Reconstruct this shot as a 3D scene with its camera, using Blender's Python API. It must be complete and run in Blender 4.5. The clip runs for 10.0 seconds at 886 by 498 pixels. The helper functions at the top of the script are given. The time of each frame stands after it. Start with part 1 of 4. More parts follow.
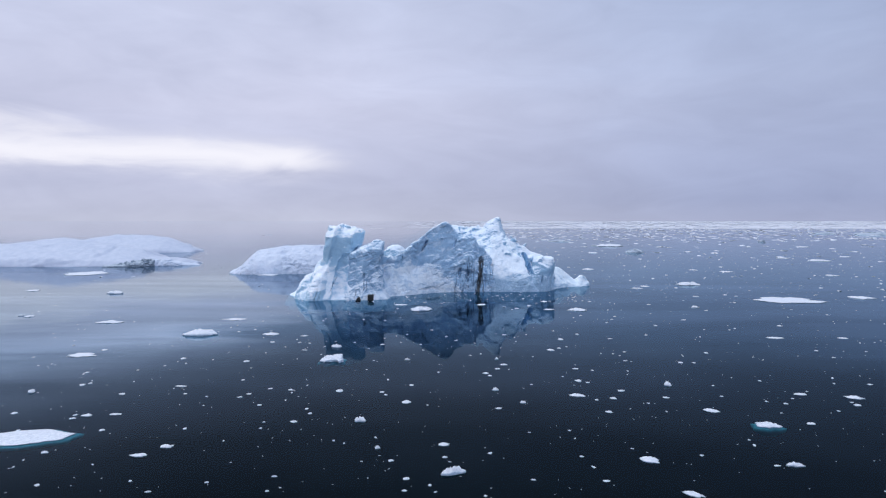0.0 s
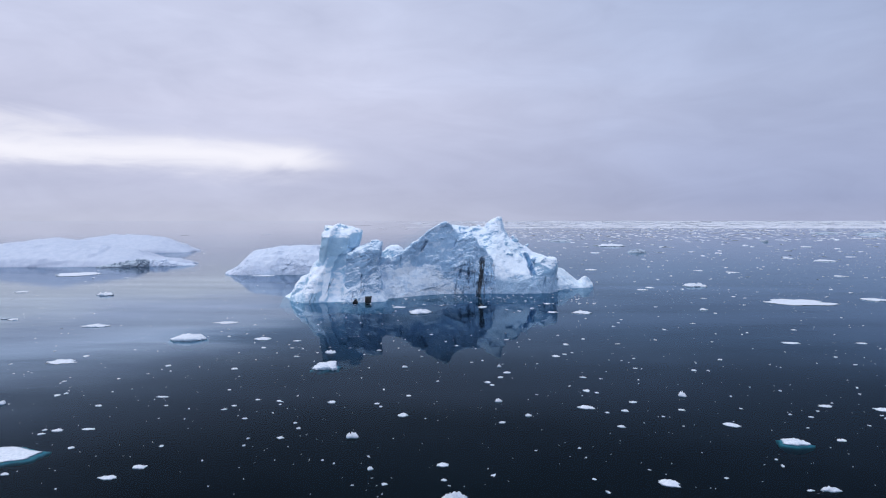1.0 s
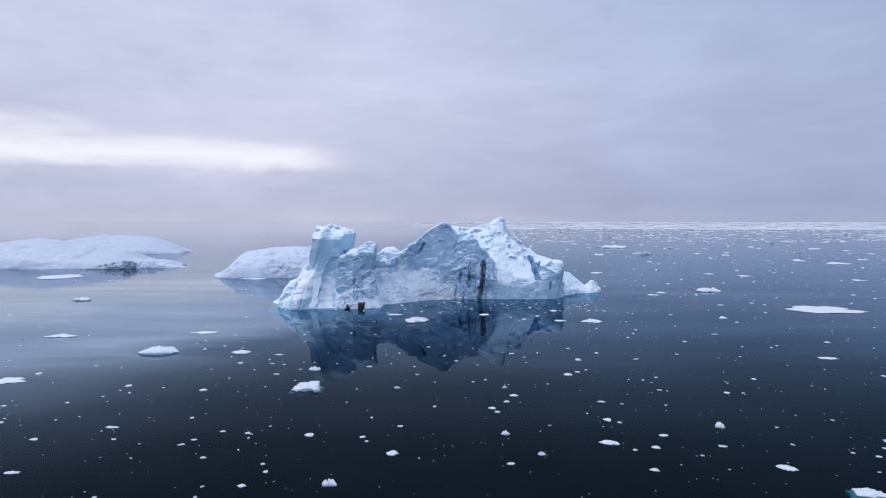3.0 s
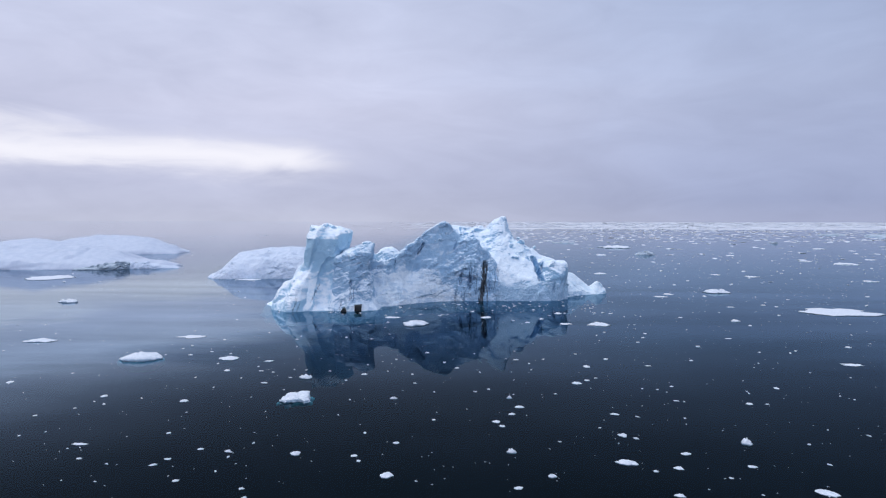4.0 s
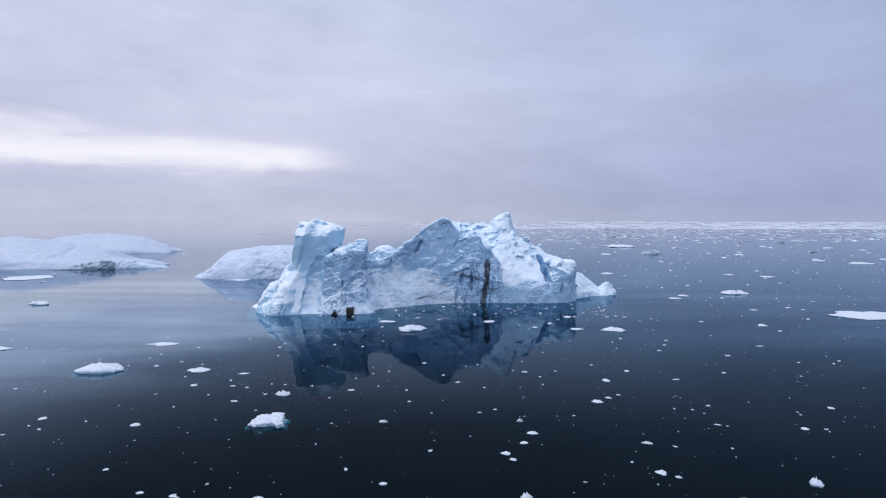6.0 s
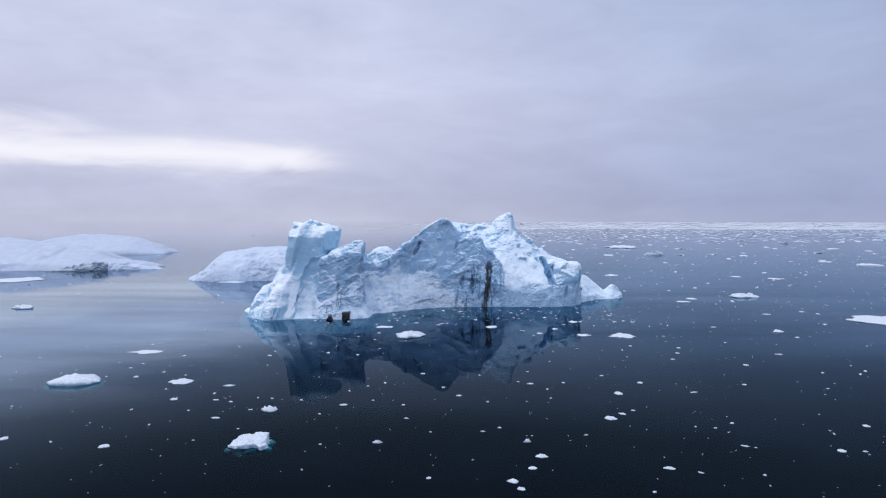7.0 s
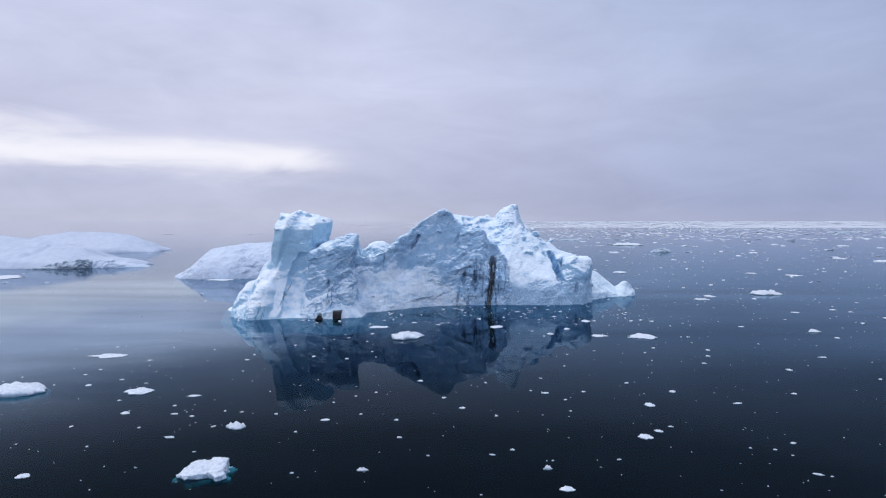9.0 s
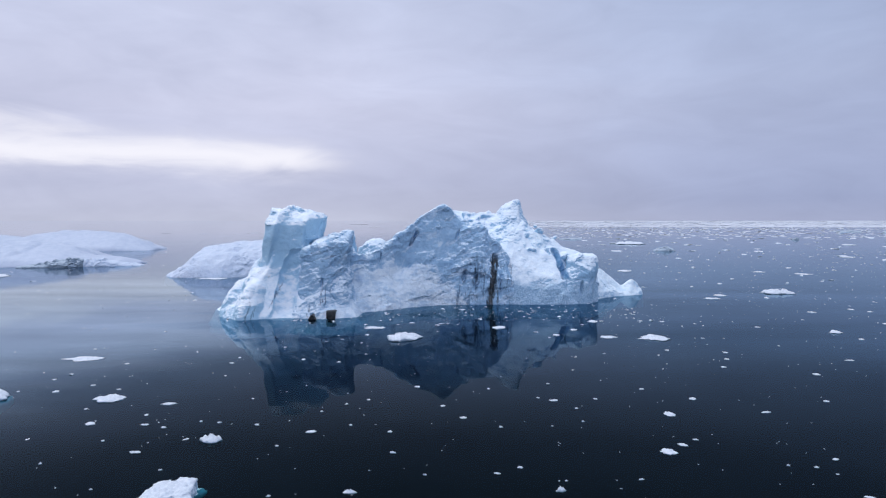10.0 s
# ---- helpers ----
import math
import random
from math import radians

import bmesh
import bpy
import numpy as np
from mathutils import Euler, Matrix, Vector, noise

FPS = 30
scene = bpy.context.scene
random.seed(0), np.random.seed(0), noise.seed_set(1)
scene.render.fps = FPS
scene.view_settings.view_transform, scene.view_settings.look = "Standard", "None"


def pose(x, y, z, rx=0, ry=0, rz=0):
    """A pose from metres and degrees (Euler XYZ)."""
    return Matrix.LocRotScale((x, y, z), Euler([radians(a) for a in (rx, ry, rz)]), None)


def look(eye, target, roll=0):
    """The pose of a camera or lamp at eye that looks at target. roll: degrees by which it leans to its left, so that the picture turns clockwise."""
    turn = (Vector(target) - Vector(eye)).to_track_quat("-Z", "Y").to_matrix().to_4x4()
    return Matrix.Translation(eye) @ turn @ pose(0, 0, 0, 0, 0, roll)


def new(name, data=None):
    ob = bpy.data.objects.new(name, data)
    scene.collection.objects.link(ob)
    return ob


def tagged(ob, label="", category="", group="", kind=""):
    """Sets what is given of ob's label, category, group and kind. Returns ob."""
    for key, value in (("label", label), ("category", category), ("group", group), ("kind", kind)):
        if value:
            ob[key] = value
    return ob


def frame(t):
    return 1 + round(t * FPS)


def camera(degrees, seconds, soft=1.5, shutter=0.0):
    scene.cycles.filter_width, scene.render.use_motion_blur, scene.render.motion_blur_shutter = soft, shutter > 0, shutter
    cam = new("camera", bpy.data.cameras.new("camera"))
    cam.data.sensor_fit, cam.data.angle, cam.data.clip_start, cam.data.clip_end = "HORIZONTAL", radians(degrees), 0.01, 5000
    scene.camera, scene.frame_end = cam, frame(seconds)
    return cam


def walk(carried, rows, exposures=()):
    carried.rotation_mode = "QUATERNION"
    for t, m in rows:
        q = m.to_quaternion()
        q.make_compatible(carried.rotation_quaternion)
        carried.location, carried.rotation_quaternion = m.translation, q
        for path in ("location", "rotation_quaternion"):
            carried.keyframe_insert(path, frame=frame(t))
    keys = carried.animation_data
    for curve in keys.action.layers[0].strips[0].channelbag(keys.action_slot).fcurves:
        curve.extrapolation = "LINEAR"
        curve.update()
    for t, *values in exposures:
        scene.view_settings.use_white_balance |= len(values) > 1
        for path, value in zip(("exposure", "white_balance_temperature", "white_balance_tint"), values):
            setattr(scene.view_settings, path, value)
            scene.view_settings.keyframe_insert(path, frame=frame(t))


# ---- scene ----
cam = camera(72.4, 10.0, soft=1.2)

PATH = [
    (0, (-0.681, -1.6, 22.777), (-0.681, 0.397, 22.676), -0.0),
    (0.5, (-0.614, 0.957, 22.75), (-0.615, 2.955, 22.648), -0.0),
    (1, (-0.557, 3.662, 22.724), (-0.558, 5.659, 22.622), -0.0),
    (1.5, (-0.512, 6.373, 22.719), (-0.513, 8.37, 22.617), 0.0),
    (2, (-0.459, 9.177, 22.729), (-0.46, 11.174, 22.628), 0.1),
    (2.5, (-0.387, 11.936, 22.743), (-0.387, 13.934, 22.642), 0.1),
    (4, (-0.321, 20.711, 22.338), (-0.321, 22.709, 22.239), 0.1),
    (4.5, (-0.318, 23.425, 21.889), (-0.318, 25.423, 21.788), 0.1),
    (5, (-0.276, 26.401, 21.541), (-0.276, 28.399, 21.44), 0.1),
    (5.5, (-0.203, 29.306, 21.416), (-0.203, 31.304, 21.315), 0.1),
    (7, (-0.163, 37.936, 21.434), (-0.163, 39.933, 21.335), 0.1),
    (7.5, (-0.177, 40.681, 21.236), (-0.177, 42.679, 21.137), -0.0),
    (8, (-0.215, 43.402, 20.74), (-0.215, 45.4, 20.64), -0.0),
    (8.5, (-0.223, 46.13, 20.121), (-0.222, 48.127, 20.02), 0.0),
    (9, (-0.182, 48.955, 19.509), (-0.182, 50.953, 19.409), 0.0),
    (9.5, (-0.098, 51.863, 18.961), (-0.098, 53.86, 18.86), 0.0),
    (10, (-0.076, 54.773, 18.624), (-0.076, 56.77, 18.523), 0.0),
]
walk(cam, [(t, look(eye, target, roll)) for t, eye, target, roll in PATH])

# ------------------------------------------------------------------ node helpers
def node(nt, kind, **inputs):
    n = nt.nodes.new(kind)
    for key, value in inputs.items():
        k = int(key[1:]) if key[0] == "i" and key[1:].isdigit() else key.replace("_", " ")
        if hasattr(value, "is_output"):
            nt.links.new(value, n.inputs[k])
        else:
            n.inputs[k].default_value = value
    return n


def calc(nt, op, a, b=0.0, c=0.0, clamp=False):
    n = node(nt, "ShaderNodeMath", i0=a, i1=b, i2=c)
    n.operation, n.use_clamp = op, clamp
    return n.outputs[0]


def step(nt, v, lo, hi, a=0.0, b=1.0):
    n = node(nt, "ShaderNodeMapRange", i0=v, i1=lo, i2=hi, i3=a, i4=b)
    n.interpolation_type = "SMOOTHSTEP"
    return n.outputs[0]


def blend(nt, fac, a, b, mode="MIX"):
    n = nt.nodes.new("ShaderNodeMix")
    n.data_type, n.blend_type = "RGBA", mode
    for k, v in ((0, fac), (6, a), (7, b)):
        if hasattr(v, "is_output"):
            nt.links.new(v, n.inputs[k])
        else:
            n.inputs[k].default_value = v
    return n.outputs[2]


def ramp(nt, fac, *stops):
    n = node(nt, "ShaderNodeValToRGB", i0=fac)
    els = n.color_ramp.elements
    while len(els) < len(stops):
        els.new(0.5)
    for e, (p, col) in zip(els, stops):
        e.position, e.color = p, (*col, 1)
    return n.outputs[0]


def scaled(nt, vec, sx, sy, sz):
    n = node(nt, "ShaderNodeVectorMath", i0=vec, i1=(sx, sy, sz))
    n.operation = "MULTIPLY"
    return n.outputs[0]


def fractal(nt, vec, scale, detail=4.0, rough=0.5, warp=0.0):
    n = node(nt, "ShaderNodeTexNoise", Vector=vec, Scale=scale, Detail=detail, Roughness=rough, Distortion=warp)
    return n.outputs[0]


def srgb(r, g, b):
    return tuple((v / 255 / 12.92) if v <= 10 else ((v / 255 + 0.055) / 1.055) ** 2.4 for v in (r, g, b))


# ------------------------------------------------------------------ sky and sun
SUN_AZ, SUN_EL = -62.0, 64.0          # degrees to the right of straight ahead, and above the horizon

world = bpy.data.worlds.new("overcast_sky")
scene.world = world
world.use_nodes = True
wt = world.node_tree
wt.nodes.clear()
way = node(wt, "ShaderNodeTexCoord").outputs["Generated"]
sep = node(wt, "ShaderNodeSeparateXYZ", i0=way)
sx, sy, sz = sep.outputs
up = calc(wt, "MAXIMUM", sz, 0.0)
clear = node(wt, "ShaderNodeTexSky")
clear.sky_type, clear.sun_disc = "NISHITA", False
clear.sun_elevation, clear.sun_rotation = radians(SUN_EL), radians(SUN_AZ)
# low stratus: rows of cloud stretched along the horizon
rows_at = scaled(wt, way, 1.0, 1.0, 3.4)
cloud = fractal(wt, rows_at, 2.3, 5.0, 0.52, 0.5)
wisps = fractal(wt, rows_at, 6.0, 6.0, 0.55, 0.8)
left = ramp(wt, up, (0.0, srgb(193, 197, 219)), (0.022, srgb(190, 194, 218)), (0.06, srgb(190, 194, 220)), (0.17, srgb(203, 206, 230)),
            (0.36, srgb(199, 206, 232)), (1.0, (0.70, 0.81, 1.0)))
right = ramp(wt, up, (0.0, srgb(164, 172, 203)), (0.03, srgb(157, 167, 201)), (0.09, srgb(168, 178, 211)), (0.2, srgb(174, 185, 216)),
             (0.36, srgb(165, 180, 213)), (1.0, (0.70, 0.81, 1.0)))
stratus = blend(wt, step(wt, calc(wt, "ADD", sx, calc(wt, "MULTIPLY", calc(wt, "SUBTRACT", cloud, 0.5), 0.5)), -0.25, 0.6), left, right)
stratus = blend(wt, 1.0, stratus, ramp(wt, cloud, (0.3, (0.88, 0.89, 0.91)), (0.7, (1.1, 1.1, 1.09))), "MULTIPLY")
stratus = blend(wt, 1.0, stratus, ramp(wt, wisps, (0.3, (0.95, 0.95, 0.96)), (0.7, (1.05, 1.05, 1.05))), "MULTIPLY")
# the thin bright gap in the cloud where the low sun stands
lift = calc(wt, "MULTIPLY", calc(wt, "SUBTRACT", wisps, 0.5), 0.05)
gap_up = calc(wt, "ADD", calc(wt, "SUBTRACT", sz, 0.094), lift)
gap_off = calc(wt, "DIVIDE", gap_up, 0.021)
core = calc(wt, "POWER", 2.718, calc(wt, "MULTIPLY", calc(wt, "MULTIPLY", gap_off, gap_off), -1.0))
core = calc(wt, "MULTIPLY", core, step(wt, calc(wt, "ADD", sx, calc(wt, "MULTIPLY", lift, 3.0)), -0.14, -0.25))
streaks = fractal(wt, scaled(wt, way, 1.0, 1.0, 7.0), 3.6, 6.0, 0.58, 0.9)
brim = calc(wt, "ADD", calc(wt, "ADD", 0.084, calc(wt, "MULTIPLY", sx, -0.085)), calc(wt, "MULTIPLY", calc(wt, "SUBTRACT", streaks, 0.5), 0.07))
veil = calc(wt, "MULTIPLY", step(wt, calc(wt, "SUBTRACT", sz, brim), 0.022, -0.012), step(wt, gap_up, -0.03, 0.01))
veil = calc(wt, "MULTIPLY", veil, step(wt, calc(wt, "ADD", sx, calc(wt, "MULTIPLY", lift, 3.0)), -0.08, -0.32))
veil = calc(wt, "MULTIPLY", calc(wt, "MULTIPLY", veil, step(wt, sy, 0.2, 0.6)), step(wt, streaks, 0.3, 0.62, 0.45, 1.0))
core = calc(wt, "MULTIPLY", core, step(wt, sy, 0.2, 0.6))
lit = blend(wt, calc(wt, "MULTIPLY", veil, 0.72), stratus, (0.81, 0.81, 0.92, 1))
lit = blend(wt, calc(wt, "MULTIPLY", core, 0.85), lit, (0.93, 0.92, 1.0, 1))
lit = blend(wt, 1.0, lit, ramp(wt, step(wt, sy, -0.6, 0.5), (0.0, (1.32, 1.32, 1.32)), (1.0, (1.0, 1.0, 1.0))), "MULTIPLY")   # unseen sky behind the camera brightened to fill the front faces
overcast = blend(wt, 0.997, clear.outputs[0], lit)
back = node(wt, "ShaderNodeBackground", Color=overcast, Strength=1.0)
wt.links.new(back.outputs[0], node(wt, "ShaderNodeOutputWorld").inputs[0])

sun = new("sun", bpy.data.lights.new("sun", "SUN"))
sun.data.energy, sun.data.angle, sun.data.color = 1.25, radians(28), (1.0, 0.985, 0.97)
sun.matrix_world = look((0, 0, 0), (-math.sin(radians(SUN_AZ)) * math.cos(radians(SUN_EL)),
                                    -math.cos(radians(SUN_AZ)) * math.cos(radians(SUN_EL)), -math.sin(radians(SUN_EL))))


# ------------------------------------------------------------------ materials
def material(name):
    m = bpy.data.materials.new(name)
    m.use_nodes = True
    m.node_tree.nodes.clear()
    return m, m.node_tree


def finish(nt, shader):
    nt.links.new(shader, node(nt, "ShaderNodeOutputMaterial").inputs[0])


def water_material():
    m, nt = material("calm_sea")
    at = node(nt, "ShaderNodeTexCoord").outputs["Object"]
    swell = fractal(nt, scaled(nt, at, 1.0, 1.6, 1.0), 0.09, 2.0, 0.5)
    b2 = node(nt, "ShaderNodeBump", Strength=0.025, Distance=1.0, Height=swell)
    breeze = fractal(nt, scaled(nt, at, 0.4, 1.0, 1.0), 0.02, 3.0, 0.5)
    lanes = fractal(nt, scaled(nt, at, 0.25, 1.3, 1.0), 0.045, 4.0, 0.55, 0.4)
    fres = node(nt, "ShaderNodeFresnel", IOR=1.33, Normal=b2.outputs[0]).outputs[0]
    # mask that paints brighter reflections into the water on the left
    left_share = step(nt, calc(nt, "ADD", node(nt, "ShaderNodeSeparateXYZ", i0=at).outputs[0], calc(nt, "ADD", calc(nt, "MULTIPLY", breeze, 50.0), calc(nt, "MULTIPLY", calc(nt, "SUBTRACT", lanes, 0.5), 70.0))), 0.0, -30.0)
    left_share = calc(nt, "MULTIPLY", left_share, step(nt, calc(nt, "ADD", node(nt, "ShaderNodeSeparateXYZ", i0=at).outputs[1], calc(nt, "MULTIPLY", calc(nt, "SUBTRACT", lanes, 0.5), 80.0)), 70.0, 120.0, 0.4, 1.0))
    # mirror strength drawn by hand against view angle, for the rest and the left
    base_mirror = ramp(nt, fres, *[(p, (v, v, v)) for p, v in ((0.05, 0.0), (0.09, 0.008), (0.14, 0.031), (0.2, 0.09), (0.33, 0.25), (0.53, 0.50), (0.7, 0.68), (0.85, 0.87), (1.0, 1.0))])
    still = ramp(nt, fres, *[(p, (v, v, v)) for p, v in ((0.05, 0.0), (0.09, 0.016), (0.14, 0.051), (0.2, 0.135), (0.27, 0.33), (0.34, 0.65), (0.45, 0.63), (0.6, 0.58), (0.75, 0.74), (0.87, 0.93), (1.0, 1.0))])
    # reflections painted darker towards the near right
    right_dim = calc(nt, "MULTIPLY", step(nt, calc(nt, "ADD", node(nt, "ShaderNodeSeparateXYZ", i0=at).outputs[0], calc(nt, "MULTIPLY", lanes, 30.0)), 25.0, 80.0, 0.0, 0.52), step(nt, fres, 0.4, 0.2))
    base_mirror = blend(nt, right_dim, base_mirror, (0, 0, 0, 1))
    fac = blend(nt, left_share, base_mirror, still)
    fac = calc(nt, "MULTIPLY", fac, blend(nt, step(nt, fres, 0.75, 0.35), (1, 1, 1, 1), ramp(nt, lanes, (0.32, (0.82, 0.82, 0.82)), (0.66, (1.14, 1.14, 1.14)))), clamp=True)
    # reflection tints: bluer for the rest, milder on the left
    cold = ramp(nt, fres, (0.1, (0.60, 0.75, 0.94)), (0.33, (0.52, 0.76, 1.0)), (0.6, (0.66, 0.85, 1.0)), (0.95, (0.95, 0.98, 1.0)))
    mild = ramp(nt, fres, (0.1, (0.62, 0.78, 0.95)), (0.33, (0.68, 0.86, 1.0)), (0.6, (0.77, 0.87, 1.0)), (0.88, (0.98, 0.99, 1.0)))
    sheen = blend(nt, left_share, cold, mild)
    gloss = node(nt, "ShaderNodeBsdfGlossy", Color=sheen, Roughness=calc(nt, "ADD", step(nt, breeze, 0.35, 0.65, 0.012, 0.03), calc(nt, "MULTIPLY", step(nt, fres, 0.40, 0.58, 0.0, 0.06), step(nt, fres, 0.92, 0.76))), Normal=b2.outputs[0])
    deep = node(nt, "ShaderNodeBsdfTransparent", Color=(0.23, 0.48, 0.55, 1))
    mix = node(nt, "ShaderNodeMixShader", i0=fac, i1=deep.outputs[0], i2=gloss.outputs[0])
    finish(nt, mix.outputs[0])
    return m


def deep_material():
    m, nt = material("deep_sea")
    at = node(nt, "ShaderNodeTexCoord").outputs["Object"]
    col = ramp(nt, fractal(nt, at, 0.02, 3.0), (0.3, (0.066, 0.031, 0.035)), (0.7, (0.094, 0.044, 0.050)))
    finish(nt, node(nt, "ShaderNodeBsdfDiffuse", Color=col).outputs[0])
    return m


def ice_material(name, snow, blue, blue_share, dirt=0.0, rough=0.55, coarse=0.12, relief=0.5, streaks=False, mottle=0.86, hairs=0.0, bruise=0.0, crust=0.0, cleft=False):
    """Snow-crusted glacier ice: pale crust, patches of bare blue ice, grains of moraine dirt."""
    m, nt = material(name)
    at = node(nt, "ShaderNodeTexCoord").outputs["Object"]
    shift = node(nt, "ShaderNodeObjectInfo").outputs["Random"]
    off = node(nt, "ShaderNodeCombineXYZ", i0=calc(nt, "MULTIPLY", shift, 91.0), i1=calc(nt, "MULTIPLY", shift, 57.0), i2=0.0)
    add = node(nt, "ShaderNodeVectorMath", i0=at, i1=off.outputs[0])
    p = add.outputs[0]
    big = fractal(nt, scaled(nt, p, 1, 1, 1.5), coarse, 5.0, 0.6, 0.6)
    mid = fractal(nt, p, coarse * 7, 5.0, 0.6)
    fine = fractal(nt, p, coarse * 40, 4.0, 0.6)
    lie = node(nt, "ShaderNodeSeparateXYZ", i0=node(nt, "ShaderNodeNewGeometry").outputs["Normal"]).outputs[2]
    hold = calc(nt, "ADD", calc(nt, "ADD", lie, calc(nt, "MULTIPLY", calc(nt, "SUBTRACT", mid, 0.5), 1.0)), calc(nt, "MULTIPLY", calc(nt, "SUBTRACT", big, 0.5), 1.1))
    if crust:       # packed snow clinging to the lower part of the cliff, out as far as the stains
        sit = node(nt, "ShaderNodeSeparateXYZ", i0=at)
        edge = calc(nt, "ADD", sit.outputs[2], calc(nt, "MULTIPLY", calc(nt, "SUBTRACT", fractal(nt, scaled(nt, at, 1.0, 1.0, 1.6), 0.22, 6.0, 0.62), 0.5), 13.0))
        edge = calc(nt, "ADD", edge, calc(nt, "MULTIPLY", calc(nt, "MAXIMUM", calc(nt, "ADD", sit.outputs[0], 3.0), 0.0), 1.1))
        cover = step(nt, edge, 11.5, 6.5)
        hold = calc(nt, "ADD", hold, calc(nt, "MULTIPLY", cover, crust))
    col = blend(nt, step(nt, hold, blue_share - 0.13, blue_share + 0.2), (*blue, 1), (*snow, 1))
    if bruise:      # soft patches and bands of clear blue ice
        cloudy = fractal(nt, scaled(nt, p, 0.8, 0.8, 1.5), coarse * 3.6, 7.0, 0.66, 0.8)
        band = fractal(nt, scaled(nt, p, 0.45, 0.45, 1.6), coarse * 14, 5.0, 0.6, 0.5)
        tone = calc(nt, "ADD", cloudy, calc(nt, "MULTIPLY", calc(nt, "SUBTRACT", band, 0.5), 0.35))
        col = blend(nt, step(nt, tone, 0.44, 0.64, 0.0, bruise), col, (blue[0] * 0.8, blue[1] * 0.88, blue[2] * 0.93, 1))
        col = blend(nt, step(nt, tone, 0.42, 0.26, 0.0, bruise * 0.5), col, (*snow, 1))
    if hairs:       # slanting layers of old snow, frost caught on the ledges
        lay = node(nt, "ShaderNodeSeparateXYZ", i0=at)
        across = calc(nt, "ADD", calc(nt, "MULTIPLY", lay.outputs[2], 0.85), calc(nt, "MULTIPLY", lay.outputs[0], -0.42))
        along = calc(nt, "ADD", calc(nt, "MULTIPLY", lay.outputs[2], 0.12), calc(nt, "MULTIPLY", lay.outputs[0], 0.22))
        strata = fractal(nt, node(nt, "ShaderNodeCombineXYZ", i0=across, i1=along, i2=lay.outputs[1]).outputs[0], 0.75, 7.0, 0.66, 0.7)
        clean = calc(nt, "SUBTRACT", 1.0, calc(nt, "MULTIPLY", cover, 0.75)) if crust else 1.0
        col = blend(nt, calc(nt, "MULTIPLY", clean, step(nt, strata, 0.52, 0.66, 0.0, 0.6)), col, (*snow, 1))
        col = blend(nt, calc(nt, "MULTIPLY", clean, step(nt, strata, 0.46, 0.34, 0.0, 0.5)), col, (blue[0] * 0.72, blue[1] * 0.82, blue[2] * 0.9, 1))
    col = blend(nt, 1.0, col, ramp(nt, mid, (0.3, (mottle, mottle + 0.03, mottle + 0.06)), (0.65, (1.03, 1.02, 1.01))), "MULTIPLY")
    if dirt:
        grit = step(nt, calc(nt, "ADD", fractal(nt, p, coarse * 14, 6.0, 0.7), calc(nt, "MULTIPLY", calc(nt, "SUBTRACT", big, 0.5), 0.7)),
                    0.72 - dirt * 0.2, 0.84 - dirt * 0.2)
        col = blend(nt, calc(nt, "MULTIPLY", grit, 0.75), col, (0.10, 0.105, 0.11, 1))
    if streaks:
        s = node(nt, "ShaderNodeSeparateXYZ", i0=at)
        ragged = calc(nt, "MULTIPLY", calc(nt, "SUBTRACT", fractal(nt, scaled(nt, at, 1.0, 1.0, 0.6), 0.9, 5.0, 0.68), 0.5), 3.2)
        stained = calc(nt, "MULTIPLY", calc(nt, "MULTIPLY", step(nt, s.outputs[0], 1.5, 5.0), step(nt, s.outputs[0], 17.0, 13.5)), step(nt, calc(nt, "ADD", s.outputs[2], ragged), 11.5, 7.0))
        blue_mark = calc(nt, "MULTIPLY", calc(nt, "MULTIPLY", stained, step(nt, fractal(nt, scaled(nt, at, 1.2, 1.0, 0.5), 1.5, 6.0, 0.75), 0.54, 0.60)), 0.75)
        fray = fractal(nt, scaled(nt, at, 3.4, 1.0, 0.3), 1.0, 6.0, 0.72)
        mud = 0.0
